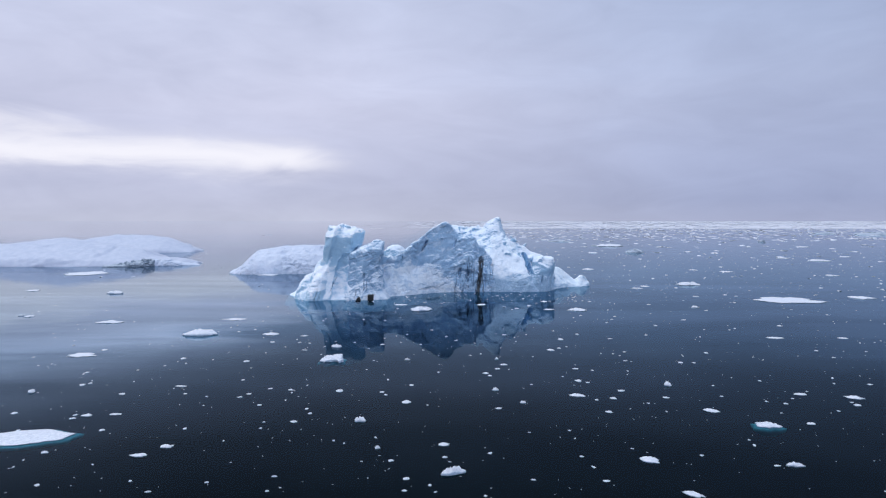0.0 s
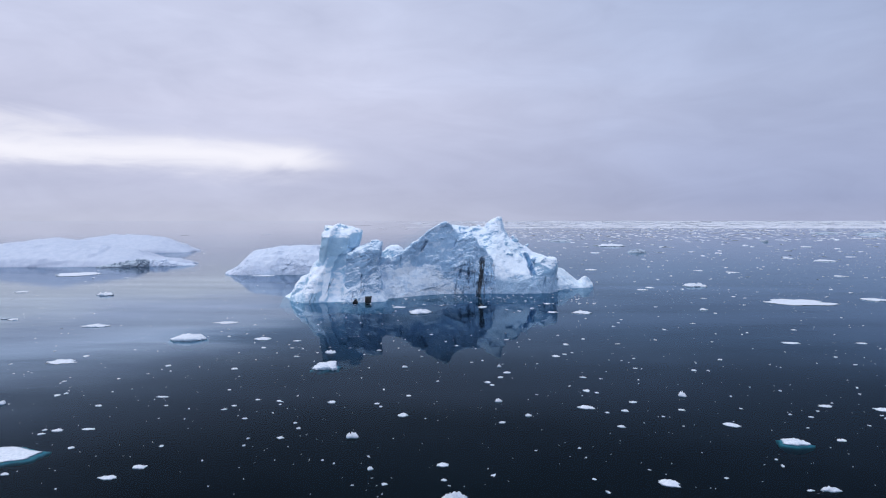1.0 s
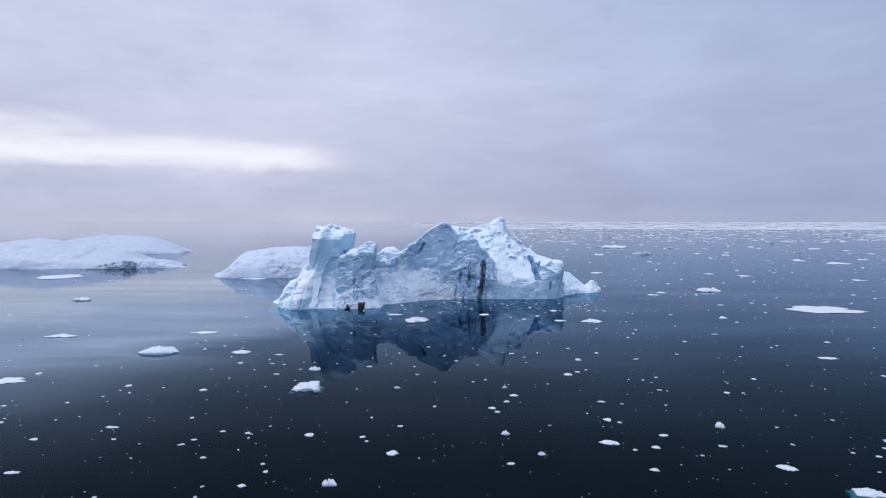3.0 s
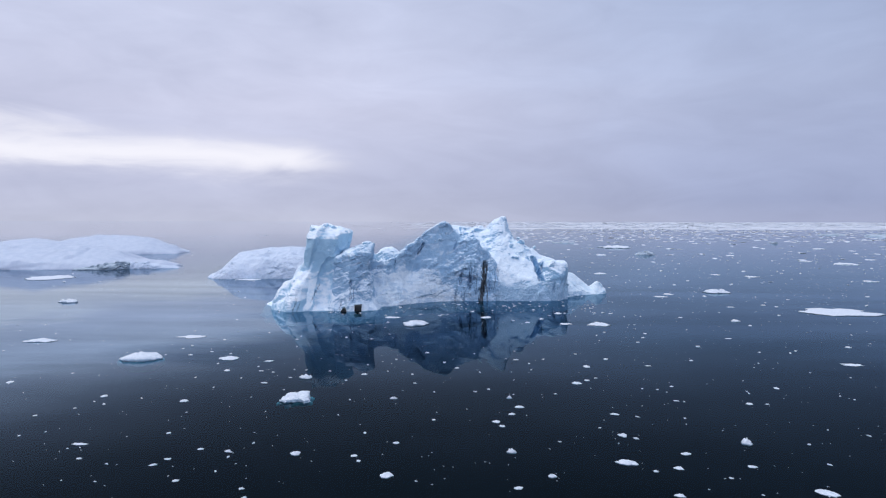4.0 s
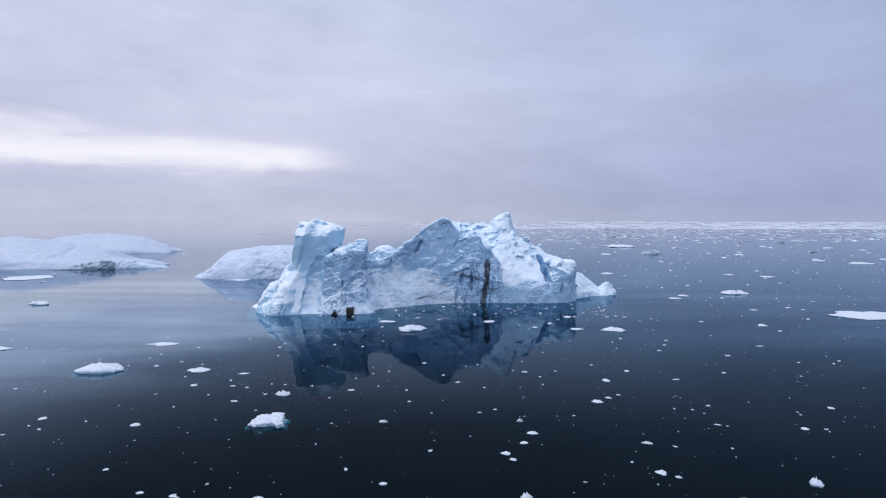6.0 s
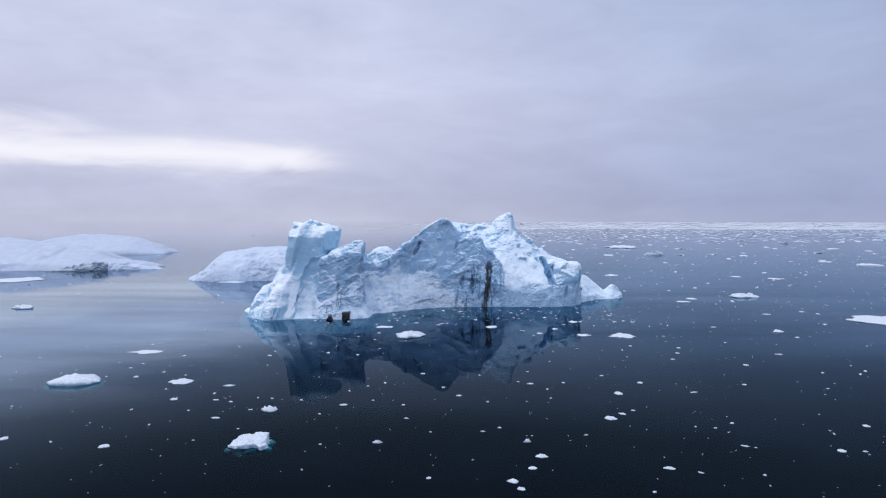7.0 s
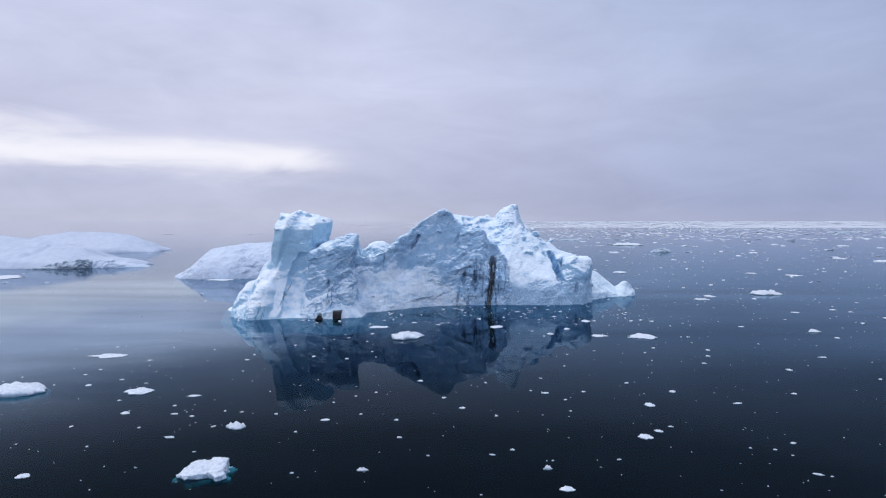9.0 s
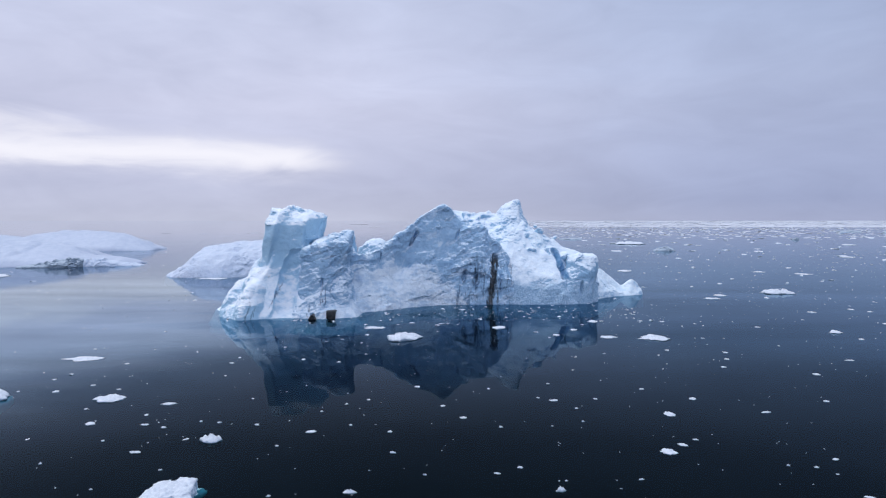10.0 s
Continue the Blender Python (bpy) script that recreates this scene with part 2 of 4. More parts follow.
        # streaks, and dark lines laid along several of the carved cracks
        for foot, lean, wide, z0, z1, dark in ((10.15, 0.11, 0.95, -1, 10.6, 1.0), (11.7, 0.03, 0.25, -1, 5.5, 0.8), (13.6, 0.06, 0.16, 4, 9.5, 0.7),
                                               (4.0, 0.1, 0.55, 4.6, 8.4, 0.85), (5.6, 0.05, 0.3, 0, 3.6, 0.6), (6.7, 0.06, 0.6, 3.0, 10.6, 0.85),
                                               (7.9, 0.03, 0.3, 5.5, 10.8, 0.65), (-23.0, 0.02, 0.2, 2.5, 7.5, 0.85), (-22.4, 0.02, 0.14, 2.0, 5.5, 0.8),
                                               (-25.3, 0.05, 0.3, 0.3, 2.4, 0.8), (-33.2, 0.35, 0.2, 2, 7, 0.9), (-36.4, 0.3, 0.25, 0, 2.8, 0.7), (-35.4, 0.3, 0.2, 0, 2.4, 0.7), (29.6, 0.12, 0.2, 0, 4.4, 0.7), (28.2, -0.1, 0.2, 0, 3.4, 0.5),
                                               (-13.6, 0.52, 0.34, 13.2, 15.6, 1.0), (-8.4, 0.1, 0.25, 12.6, 14.2, 0.9), (-13.0, 0.0, 0.14, 9.0, 12.4, 1.0), (3.0, 0.1, 0.35, 0, 4.4, 0.7), (8.7, 0.04, 0.25, 1.5, 8.0, 0.7),
                                               (15.0, -0.03, 0.3, 4, 9.0, 0.6), (2.6, 0.05, 0.3, 14, 16.5, 0.7), (21.4, 0.1, 0.2, 0, 3.0, 0.6), (24.0, 0.3, 0.25, 0.5, 3.2, 0.7), (31.5, 0.1, 0.2, 1.0, 4.0, 0.6)):
            line = calc(nt, "ADD", calc(nt, "ADD", foot, calc(nt, "MULTIPLY", s.outputs[2], lean)), calc(nt, "MULTIPLY", ragged, 0.55))
            off = calc(nt, "ABSOLUTE", calc(nt, "SUBTRACT", s.outputs[0], line))
            one = calc(nt, "MULTIPLY", step(nt, off, wide, wide * 0.75), calc(nt, "MULTIPLY", step(nt, s.outputs[2], z0 - 0.5, z0 + 0.5), step(nt, s.outputs[2], z1 + 1.0, z1 - 1.5)))
            one = calc(nt, "MULTIPLY", one, step(nt, calc(nt, "SUBTRACT", fray, calc(nt, "MULTIPLY", off, 0.16 / wide)), 0.33 if wide > 0.9 else 0.38, 0.41 if wide > 0.9 else 0.46, 0.0, dark))
            if 9 < foot < 13:
                mud = calc(nt, "MAXIMUM", mud, one)
            else:
                blue_mark = calc(nt, "MAXIMUM", blue_mark, one)
        col = blend(nt, calc(nt, "MULTIPLY", blue_mark, 0.85), col, ramp(nt, fray, (0.42, (0.035, 0.13, 0.25)), (0.52, (0.010, 0.045, 0.11))))
        col = blend(nt, calc(nt, "MULTIPLY", mud, 0.93), col, ramp(nt, fray, (0.42, (0.17, 0.14, 0.11)), (0.52, (0.025, 0.027, 0.03))))
    if cleft:       # deep blue along the cleft, and a ragged darker blue band along the foot of the slope
        c3 = node(nt, "ShaderNodeSeparateXYZ", i0=at)
        away = calc(nt, "ABSOLUTE", calc(nt, "SUBTRACT", calc(nt, "ADD", c3.outputs[0], calc(nt, "MULTIPLY", c3.outputs[2], 0.27)), 28.75))
        deep = calc(nt, "MULTIPLY", step(nt, away, 0.95, 0.3), calc(nt, "MULTIPLY", step(nt, c3.outputs[2], 4.6, 6.0), step(nt, c3.outputs[2], 12.2, 10.6)))
        col = blend(nt, calc(nt, "MULTIPLY", deep, 0.85), col, (0.10, 0.27, 0.48, 1))
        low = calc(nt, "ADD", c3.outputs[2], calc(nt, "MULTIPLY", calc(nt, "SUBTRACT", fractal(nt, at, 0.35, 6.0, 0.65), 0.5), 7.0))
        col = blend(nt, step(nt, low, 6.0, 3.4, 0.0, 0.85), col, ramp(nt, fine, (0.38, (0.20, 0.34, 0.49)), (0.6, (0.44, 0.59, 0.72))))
    vein = fractal(nt, scaled(nt, p, 0.7, 0.7, 2.2), coarse * 9, 6.0, 0.65, 1.2)
    col = blend(nt, step(nt, calc(nt, "ABSOLUTE", calc(nt, "SUBTRACT", vein, 0.5)), 0.02, 0.004, 0.0, 0.18), col, (blue[0] * 0.7, blue[1] * 0.8, blue[2] * 0.9, 1))
    if hairs:
        bent = node(nt, "ShaderNodeVectorMath", i0=scaled(nt, at, 0.9, 0.9, 0.5), i1=scaled(nt, node(nt, "ShaderNodeTexNoise", Vector=at, Scale=0.5, Detail=4.0).outputs[1], 2.0, 2.0, 2.0))
        cell = node(nt, "ShaderNodeTexVoronoi", Vector=bent.outputs[0], Scale=0.45)
        cell.feature = "DISTANCE_TO_EDGE"
        hair = calc(nt, "MULTIPLY", step(nt, cell.outputs[0], 0.035, 0.012), step(nt, big, 0.46, 0.56))
        col = blend(nt, calc(nt, "MULTIPLY", hair, hairs), col, (0.16, 0.28, 0.38, 1))
    chip = node(nt, "ShaderNodeTexVoronoi", Vector=scaled(nt, p, 1.0, 1.0, 1.3), Scale=coarse * 16)
    chip.feature = "SMOOTH_F1"
    flute = fractal(nt, scaled(nt, p, 1.0, 1.0, 0.3), coarse * 22, 5.0, 0.65, 0.3)
    b1 = node(nt, "ShaderNodeBump", Strength=relief * 0.6, Distance=0.035 / coarse, Height=chip.outputs[0])
    b3 = node(nt, "ShaderNodeBump", Strength=relief * 0.8, Distance=0.02 / coarse, Height=flute, Normal=b1.outputs[0])
    b2 = node(nt, "ShaderNodeBump", Strength=relief * 0.7, Distance=0.010 / coarse, Height=fine, Normal=b3.outputs[0])
    bs = node(nt, "ShaderNodeBsdfPrincipled", Base_Color=col, Roughness=rough, Normal=b2.outputs[0])
    bs.inputs["Specular IOR Level"].default_value = 0.3
    finish(nt, bs.outputs[0])
    return m


WATER = water_material()
# near-black colour that paints the dark of hollows in the berg's foot
HOLLOW_DARK = ice_material("dark_hollow_fill", (0.05, 0.055, 0.06), (0.025, 0.028, 0.03), 0.4, 0.0, rough=0.4, coarse=0.8, relief=0.6)
DEEP = deep_material()
TOWER_ICE = ice_material("blue_tower_ice", (0.84, 0.88, 0.93), (0.42, 0.63, 0.78), 0.34, 0.08, coarse=0.10, relief=0.45, streaks=True, bruise=0.32)
BARE_ICE = ice_material("bare_blue_glacier_ice", (0.80, 0.87, 0.93), (0.36, 0.53, 0.70), 0.62, 0.0, coarse=0.10, relief=0.6, streaks=True, hairs=0.25, bruise=0.55, crust=1.0)
BLOCK_ICE = ice_material("rough_blue_block_ice", (0.78, 0.85, 0.92), (0.34, 0.51, 0.68), 0.72, 0.20, coarse=0.12, relief=0.8, streaks=True, hairs=0.2, bruise=0.5, crust=0.5)
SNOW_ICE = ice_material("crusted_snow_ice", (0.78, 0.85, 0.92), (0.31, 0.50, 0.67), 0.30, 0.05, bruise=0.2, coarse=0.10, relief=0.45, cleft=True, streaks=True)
BERG_ICE = ice_material("weathered_berg_ice", (0.80, 0.88, 0.94), (0.40, 0.60, 0.76), 0.26, 0.07, bruise=0.35, coarse=0.10, relief=0.7, streaks=True)
# distance haze mixed into the ice colour: dull, bluish, little contrast
HAZED_ICE = ice_material("hazed_far_ice", (0.48, 0.53, 0.64), (0.43, 0.49, 0.60), 0.25, 0.0, coarse=0.05, relief=0.12)
# moraine dirt, its colours lightened to carry some distance haze
DIRTY_ICE = ice_material("moraine_dirt_ice", (0.40, 0.47, 0.55), (0.20, 0.26, 0.32), 0.5, 0.25, coarse=0.25, relief=0.6)
FLOE_SNOW = ice_material("floe_snow", (0.70, 0.74, 0.81), (0.44, 0.57, 0.68), 0.30, 0.0, coarse=0.5, relief=0.9, mottle=0.72)
# snow and blue drawn close together and greyed, to paint mist over the ice
BACK_ICE = ice_material("hazed_berg_ice", (0.57, 0.63, 0.74), (0.48, 0.57, 0.69), 0.22, 0.03, coarse=0.07, relief=0.5)
# pack ice dulled in colour for the haze near the horizon
PACK_ICE = ice_material("hazed_pack_ice", (0.63, 0.65, 0.71), (0.54, 0.57, 0.64), 0.1, 0.0, coarse=0.02, relief=0.2)
KEEL_ICE = ice_material("wet_keel_ice", (0.55, 0.82, 0.86), (0.38, 0.72, 0.78), 0.5, 0.0, coarse=0.5, relief=0.2)


# ------------------------------------------------------------------ mesh helpers
def to_object(name, bm, mat, parent=None, label="", smooth=True):
    me = bpy.data.meshes.new(name)
    bmesh.ops.recalc_face_normals(bm, faces=bm.faces)
    bm.to_mesh(me)
    bm.free()
    me.materials.append(mat)
    me.shade_smooth() if smooth else me.shade_flat()
    ob = new(name, me)
    ob.parent = parent
    if label:
        tagged(ob, label)
    return ob


def skin(bm, rings, cap=True):
    """Joins rows of equally many points into a closed skin."""
    rows = [[bm.verts.new(p) for p in ring] for ring in rings]
    n = len(rows[0])
    for a, b in zip(rows, rows[1:]):
        for i in range(n):
            j = (i + 1) % n
            bm.faces.new((a[i], a[j], b[j], b[i]))
    if cap:
        bm.faces.new(rows[0][::-1])
        bm.faces.new(rows[-1])


def ease(stations, v):
    """Reads a row of numbers off stations sorted by their first number."""
    for a, b in zip(stations, stations[1:]):
        if v <= b[0]:
            u = max(0.0, (v - a[0]) / (b[0] - a[0]))
            return [p + (q - p) * u for p, q in zip(a[1:], b[1:])]
    return list(stations[-1][1:])


def ridge(bm, stations, pace=0.8, floor=-3.0, belly=0.55):
    """A mountain drawn along x. Station: x, front foot, shoulder y and z, crest y and z, back foot."""
    x, rings = stations[0][0], []
    while x <= stations[-1][0] + 1e-6:
        yf, ys, zs, yc, zc, yb = ease(stations, x)
        cut = [(yf - 0.5, floor), (yf, 0.0), ((yf + ys) / 2 - 0.15 * (ys - yf), zs * belly), (ys, zs), ((ys + yc) / 2, (zs + zc) / 2 + 0.03 * zc),
               (yc - 0.5, zc), (yc + 0.8, zc - 0.2), (yc + (yb - yc) * 0.4, zc * 0.68), (yc + (yb - yc) * 0.75, zc * 0.3), (yb, 0.0), (yb + 1.0, floor)]
        rings.append([(x, y, z) for y, z in cut])
        x += pace
    skin(bm, rings)


ROUNDED = [(math.cos(k * math.pi / 8) * (1.0 if k % 2 else 0.94), math.sin(k * math.pi / 8) * (1.0 if k % 2 else 0.94)) for k in range(16)]


def tower(bm, stations, plan=ROUNDED, pace=0.7, tilt=0.0):
    """A pillar drawn upwards on a plan of corners within -1 to 1, its head tilted. Station: z, left, right, front, back."""
    z, rings = stations[0][0], []
    while z <= stations[-1][0] + 1e-6:
        x0, x1, y0, y1 = ease(stations, z)
        rings.append([((x0 + x1) / 2 + c * (x1 - x0) / 2, (y0 + y1) / 2 + q * (y1 - y0) / 2, z * (1 + tilt * c)) for c, q in plan])
        z += pace
    skin(bm, rings)


def fused(bm, voxel):
    """The union of the overlapping closed forms in bm, as a fresh bmesh of even grain."""
    me = bpy.data.meshes.new("blank")
    bmesh.ops.recalc_face_normals(bm, faces=bm.faces)
    bm.to_mesh(me)
    bm.free()
    ob = new("blank", me)
    mod = ob.modifiers.new("fuse", "REMESH")
    mod.mode, mod.voxel_size = "VOXEL", voxel
    done = bpy.data.meshes.new_from_object(ob.evaluated_get(bpy.context.evaluated_depsgraph_get()))
    out = bmesh.new()
    out.from_mesh(done)
    bpy.data.objects.remove(ob)
    bpy.data.meshes.remove(me)
    bpy.data.meshes.remove(done)
    return out


def weather(bm, grain, amount, cracks=(), seed=0.0, soften=3):
    """Breaks a smooth form into facets, scallops and ledges, and cuts cracks (end, end, width, depth)."""
    for _ in range(soften):
        bmesh.ops.smooth_vert(bm, verts=bm.verts, factor=0.5, use_axis_x=True, use_axis_y=True, use_axis_z=True)
    bm.normal_update()
    moves = []
    for v in bm.verts:
        p = v.co + Vector((seed, seed * 0.7, seed * 1.3))
        bare = 0.15 + 1.35 * min(1.0, max(0.0, 0.5 + 1.6 * noise.noise(p / (grain * 2.0))))
        push = 0.1 * amount
        for size, tilt in ((grain, 0.14), (grain * 0.4, 0.11), (grain * 0.16, 0.10), (grain * 0.075, 0.085)):
            q = p + noise.noise_vector(p / (size * 1.5)) * size * 0.3
            q = Vector(((q.x + q.z * 0.5) * 0.65, q.y, (q.z - q.x * 0.35) * 1.25)) / size
            d, near = noise.voronoi(q)
            planes = [(noise.cell_vector(c * 37.0) * 2 - Vector((1, 1, 1))).dot(q - c) for c in near[:2]]
            share = 0.5 + 0.5 * min(1.0, (d[1] - d[0]) / 0.16)
            push += amount * bare * size * tilt * (planes[0] * share + planes[1] * (1 - share))
        push += amount * 0.25 * noise.noise(Vector((p.x * 0.55, p.y * 0.55, p.z * 0.12)))
        push += amount * bare * 0.07 * noise.fractal(p / (grain * 0.12), 1.0, 2.1, 3)
        if v.normal.z > 0.2 and v.co.z > 4:
            push += amount * 0.5 * max(0.0, noise.fractal(p * 0.33, 0.8, 2.2, 4)) * min(1.0, (v.co.z - 4) / 6)
        for a, b, width, depth in cracks:
            ab = b - a
            u = min(1.0, max(0.0, (v.co - a).dot(ab) / ab.length_squared))
            wob = noise.noise(v.co * 0.5) * width * 0.3
            far = (v.co - a - ab * u).length + wob
            if far < width:
                push -= depth * (1 - (far / width) ** 2)
        push *= min(1.0, max(0.25, (v.co.z + 1.0) / 3.0))
        if v.co.z < 0.0:      # a shelf of ice below the waterline
            uneven = min(1.0, max(0.0, 0.45 + noise.noise(v.co * 0.16) * 1.4))
            push += 0.0 if v.co.z > -0.1 else 0.4 * uneven * min(1.0, max(0.0, -v.co.z - 0.5))
        moves.append(v.normal * push)
    for v, m in zip(bm.verts, moves):
        v.co += m
    return bm


# ------------------------------------------------------------------ sea
def sea():
    bm = bmesh.new()
    bm.faces.new([bm.verts.new(p) for p in ((-9000, -4000, 0), (9000, -4000, 0), (9000, 4930, 0), (-9000, 4930, 0))])
    tagged(to_object("water", bm, WATER), "calm dark blue arctic sea mirroring the overcast sky", "sea", kind="structure")
    bm = bmesh.new()
    bm.faces.new([bm.verts.new(p) for p in ((-9000, -4000, -14), (9000, -4000, -14), (9000, 4900, -14), (-9000, 4900, -14))])
    tagged(to_object("ground", bm, DEEP), "dark depth of the sea below the surface", "seabed", kind="structure")


sea()


# ------------------------------------------------------------------ the weathered berg in the middle
def main_berg():
    berg = tagged(new("iceberg"), "weathered blue-white iceberg with twin towers and dark dirt streaks", "iceberg")

    def lump(name, forge, cracks=(), label="", seed=0.0, grain=6.0, amount=1.0, voxel=0.24, mat=BERG_ICE, smooth=False):
        bm = bmesh.new()
        forge(bm)
        bm = fused(bm, voxel)
        weather(bm, grain, amount, [(Vector(a), Vector(b), w, d) for a, b, w, d in cracks], seed)
        to_object(name, bm, mat, berg, label, smooth=smooth)

    # the steep cliff that rises straight from the water to the main peak
    def cliff(bm):
        crest = [(-20.5, 173.6, 10.9), (-18.0, 173.4, 11.3), (-15.4, 174.2, 11.6), (-13.2, 175.5, 12.2), (-11.1, 177.2, 13.5), (-9.5, 178.6, 14.7), (-7.8, 179.9, 16.1), (-6.0, 181.1, 18.0),
                 (-4.5, 182.0, 19.4), (-2.3, 183.2, 20.8), (-0.6, 183.9, 21.2), (1.3, 184.3, 20.9), (2.5, 184.5, 19.7), (3.7, 184.7, 18.5), (5.4, 184.9, 18.2), (6.9, 185.0, 17.0), (8.7, 185.0, 16.5),
                 (10.3, 185.0, 14.5), (11.8, 185.0, 13.4), (13.5, 185.2, 11.2), (15.0, 185.6, 8.3), (16.5, 186.2, 5.5)]
        rows = []
        for x, foot, top in crest:
            out = min(1.0, max(0.0, (2.0 - x) / 8.0))      # the snowy foot leans out, the stained face stands upright
            bay = 0.7 * math.sin(x * 0.55 + 0.6) + 0.5 * math.sin(x * 1.3)      # buttresses and bays
            rows.append((x, foot, foot + 1.5 + 1.7 * out + bay, top * (0.62 - 0.12 * out), foot + 4.0 + 0.4 * out, top, foot + 18.0))
        ridge(bm, rows, pace=0.5, belly=0.5)

    lump("peak", cliff,
         [((-5.6, 184.6, 15.6), (-7.2, 183.6, 12.6), 0.55, 1.5), ((-13.0, 176.5, 8.4), (-13.2, 178.6, 12.4), 0.35, 1.2), ((10.2, 184.6, 0.0), (11.4, 187.4, 10.4), 0.75, 1.3),
          ((12.2, 184.6, 0.5), (12.6, 186.6, 6.0), 0.45, 0.9), ((7.0, 185.2, 5.0), (7.4, 187.2, 10.6), 0.6, 1.1), ((4.3, 185.4, 5.5), (4.7, 186.6, 8.4), 0.7, 0.9), ((2.8, 186.8, 14.0), (3.4, 187.2, 16.0), 0.35, 0.8),
          ((14.0, 185.4, 4.0), (14.6, 186.6, 9.0), 0.4, 0.8)],
         "steep blue-grey ice cliff, snow-crusted below, with dark vertical streaks", amount=1.15, grain=6.5, voxel=0.21, mat=BARE_ICE)
    # the snowy back that climbs to the horn and falls off to a low cliff
    def shoulder(bm):
        ridge(bm, [
        (2.0, 191, 195, 13.0, 203, 20.8, 216), (6.0, 190, 194.5, 12.5, 203, 19.9, 216), (10.0, 187.5, 191.8, 10.2, 202, 19.6, 216), (12.5, 185.8, 189.6, 9.2, 201, 19.8, 215),
        (15.0, 185.2, 188.0, 8.4, 199, 19.8, 214), (17.0, 185, 187.6, 7.0, 198.5, 19.2, 213), (18.6, 185, 187.4, 6.4, 198, 18.2, 212),
        (20.0, 185, 187.2, 6.0, 198, 16.8, 212), (23.3, 185, 186.9, 5.4, 197, 14.8, 210), (26.4, 185, 187.0, 5.2, 196.6, 13.2, 209), (28.4, 185.5, 189.5, 4.6, 197, 11.9, 208),
        (32.5, 187.6, 191.0, 5.0, 196, 10.4, 206), (34.8, 190, 192.3, 5.4, 195, 8.6, 203)])
        rng = random.Random(12)
        for k in range(46):      # fallen blocks and drifts on the slope
            x = rng.uniform(5.0, 29.0)
            yc, zc = (201.5, 19.6) if x < 18 else (199.0 - (x - 18) * 0.25, 19.0 - (x - 18) * 0.62)
            down = rng.random() ** 1.5 * (0.75 if x > 11 else 0.25)
            size = rng.uniform(0.4, 1.1) * (1.0 - 0.4 * down)
            turn = Euler((rng.uniform(-0.6, 0.6), rng.uniform(-0.6, 0.6), rng.uniform(0, 3))).to_matrix().to_4x4()
            grow = Matrix.Diagonal((size * rng.uniform(1.0, 2.2), size * rng.uniform(1.0, 2.0), size * rng.uniform(0.9, 1.5), 1.0))
            bmesh.ops.create_cube(bm, size=1.0, matrix=Matrix.Translation((x, yc - down * 12.0, zc - down * 11.0 + 0.25 * size)) @ turn @ grow)

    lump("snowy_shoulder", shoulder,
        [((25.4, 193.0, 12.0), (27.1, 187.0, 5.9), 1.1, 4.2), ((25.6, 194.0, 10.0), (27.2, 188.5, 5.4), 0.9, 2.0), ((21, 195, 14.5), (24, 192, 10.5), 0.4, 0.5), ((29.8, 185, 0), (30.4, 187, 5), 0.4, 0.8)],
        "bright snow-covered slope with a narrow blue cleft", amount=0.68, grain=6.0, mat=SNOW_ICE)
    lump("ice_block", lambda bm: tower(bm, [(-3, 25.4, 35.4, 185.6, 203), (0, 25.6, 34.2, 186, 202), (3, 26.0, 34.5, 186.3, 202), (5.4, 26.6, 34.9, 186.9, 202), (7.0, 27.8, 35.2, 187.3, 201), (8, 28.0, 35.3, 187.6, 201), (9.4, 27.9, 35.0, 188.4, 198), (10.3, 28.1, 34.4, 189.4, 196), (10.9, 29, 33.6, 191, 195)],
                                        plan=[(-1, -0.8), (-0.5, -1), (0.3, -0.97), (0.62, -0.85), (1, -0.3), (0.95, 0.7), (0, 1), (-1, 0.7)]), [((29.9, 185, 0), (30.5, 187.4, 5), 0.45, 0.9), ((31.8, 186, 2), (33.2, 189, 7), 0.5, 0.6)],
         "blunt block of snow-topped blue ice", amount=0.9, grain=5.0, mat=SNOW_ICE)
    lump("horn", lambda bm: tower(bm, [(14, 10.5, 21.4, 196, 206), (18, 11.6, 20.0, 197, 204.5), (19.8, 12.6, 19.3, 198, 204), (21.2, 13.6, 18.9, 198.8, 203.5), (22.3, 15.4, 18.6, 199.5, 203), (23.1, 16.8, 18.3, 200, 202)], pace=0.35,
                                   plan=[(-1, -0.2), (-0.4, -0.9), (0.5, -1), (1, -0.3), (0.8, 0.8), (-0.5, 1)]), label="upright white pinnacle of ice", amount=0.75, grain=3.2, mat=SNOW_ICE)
    lump("ice_block", lambda bm: tower(bm, [(8, 18.5, 24.5, 191, 200), (12, 18.8, 24.0, 192.5, 200), (14.6, 19.0, 23.4, 194, 199.5), (16.2, 19.2, 21.6, 195.5, 199)], plan=[(-1, -0.6), (0, -1), (1, -0.7), (0.9, 0.8), (-0.8, 1)], tilt=-0.04))
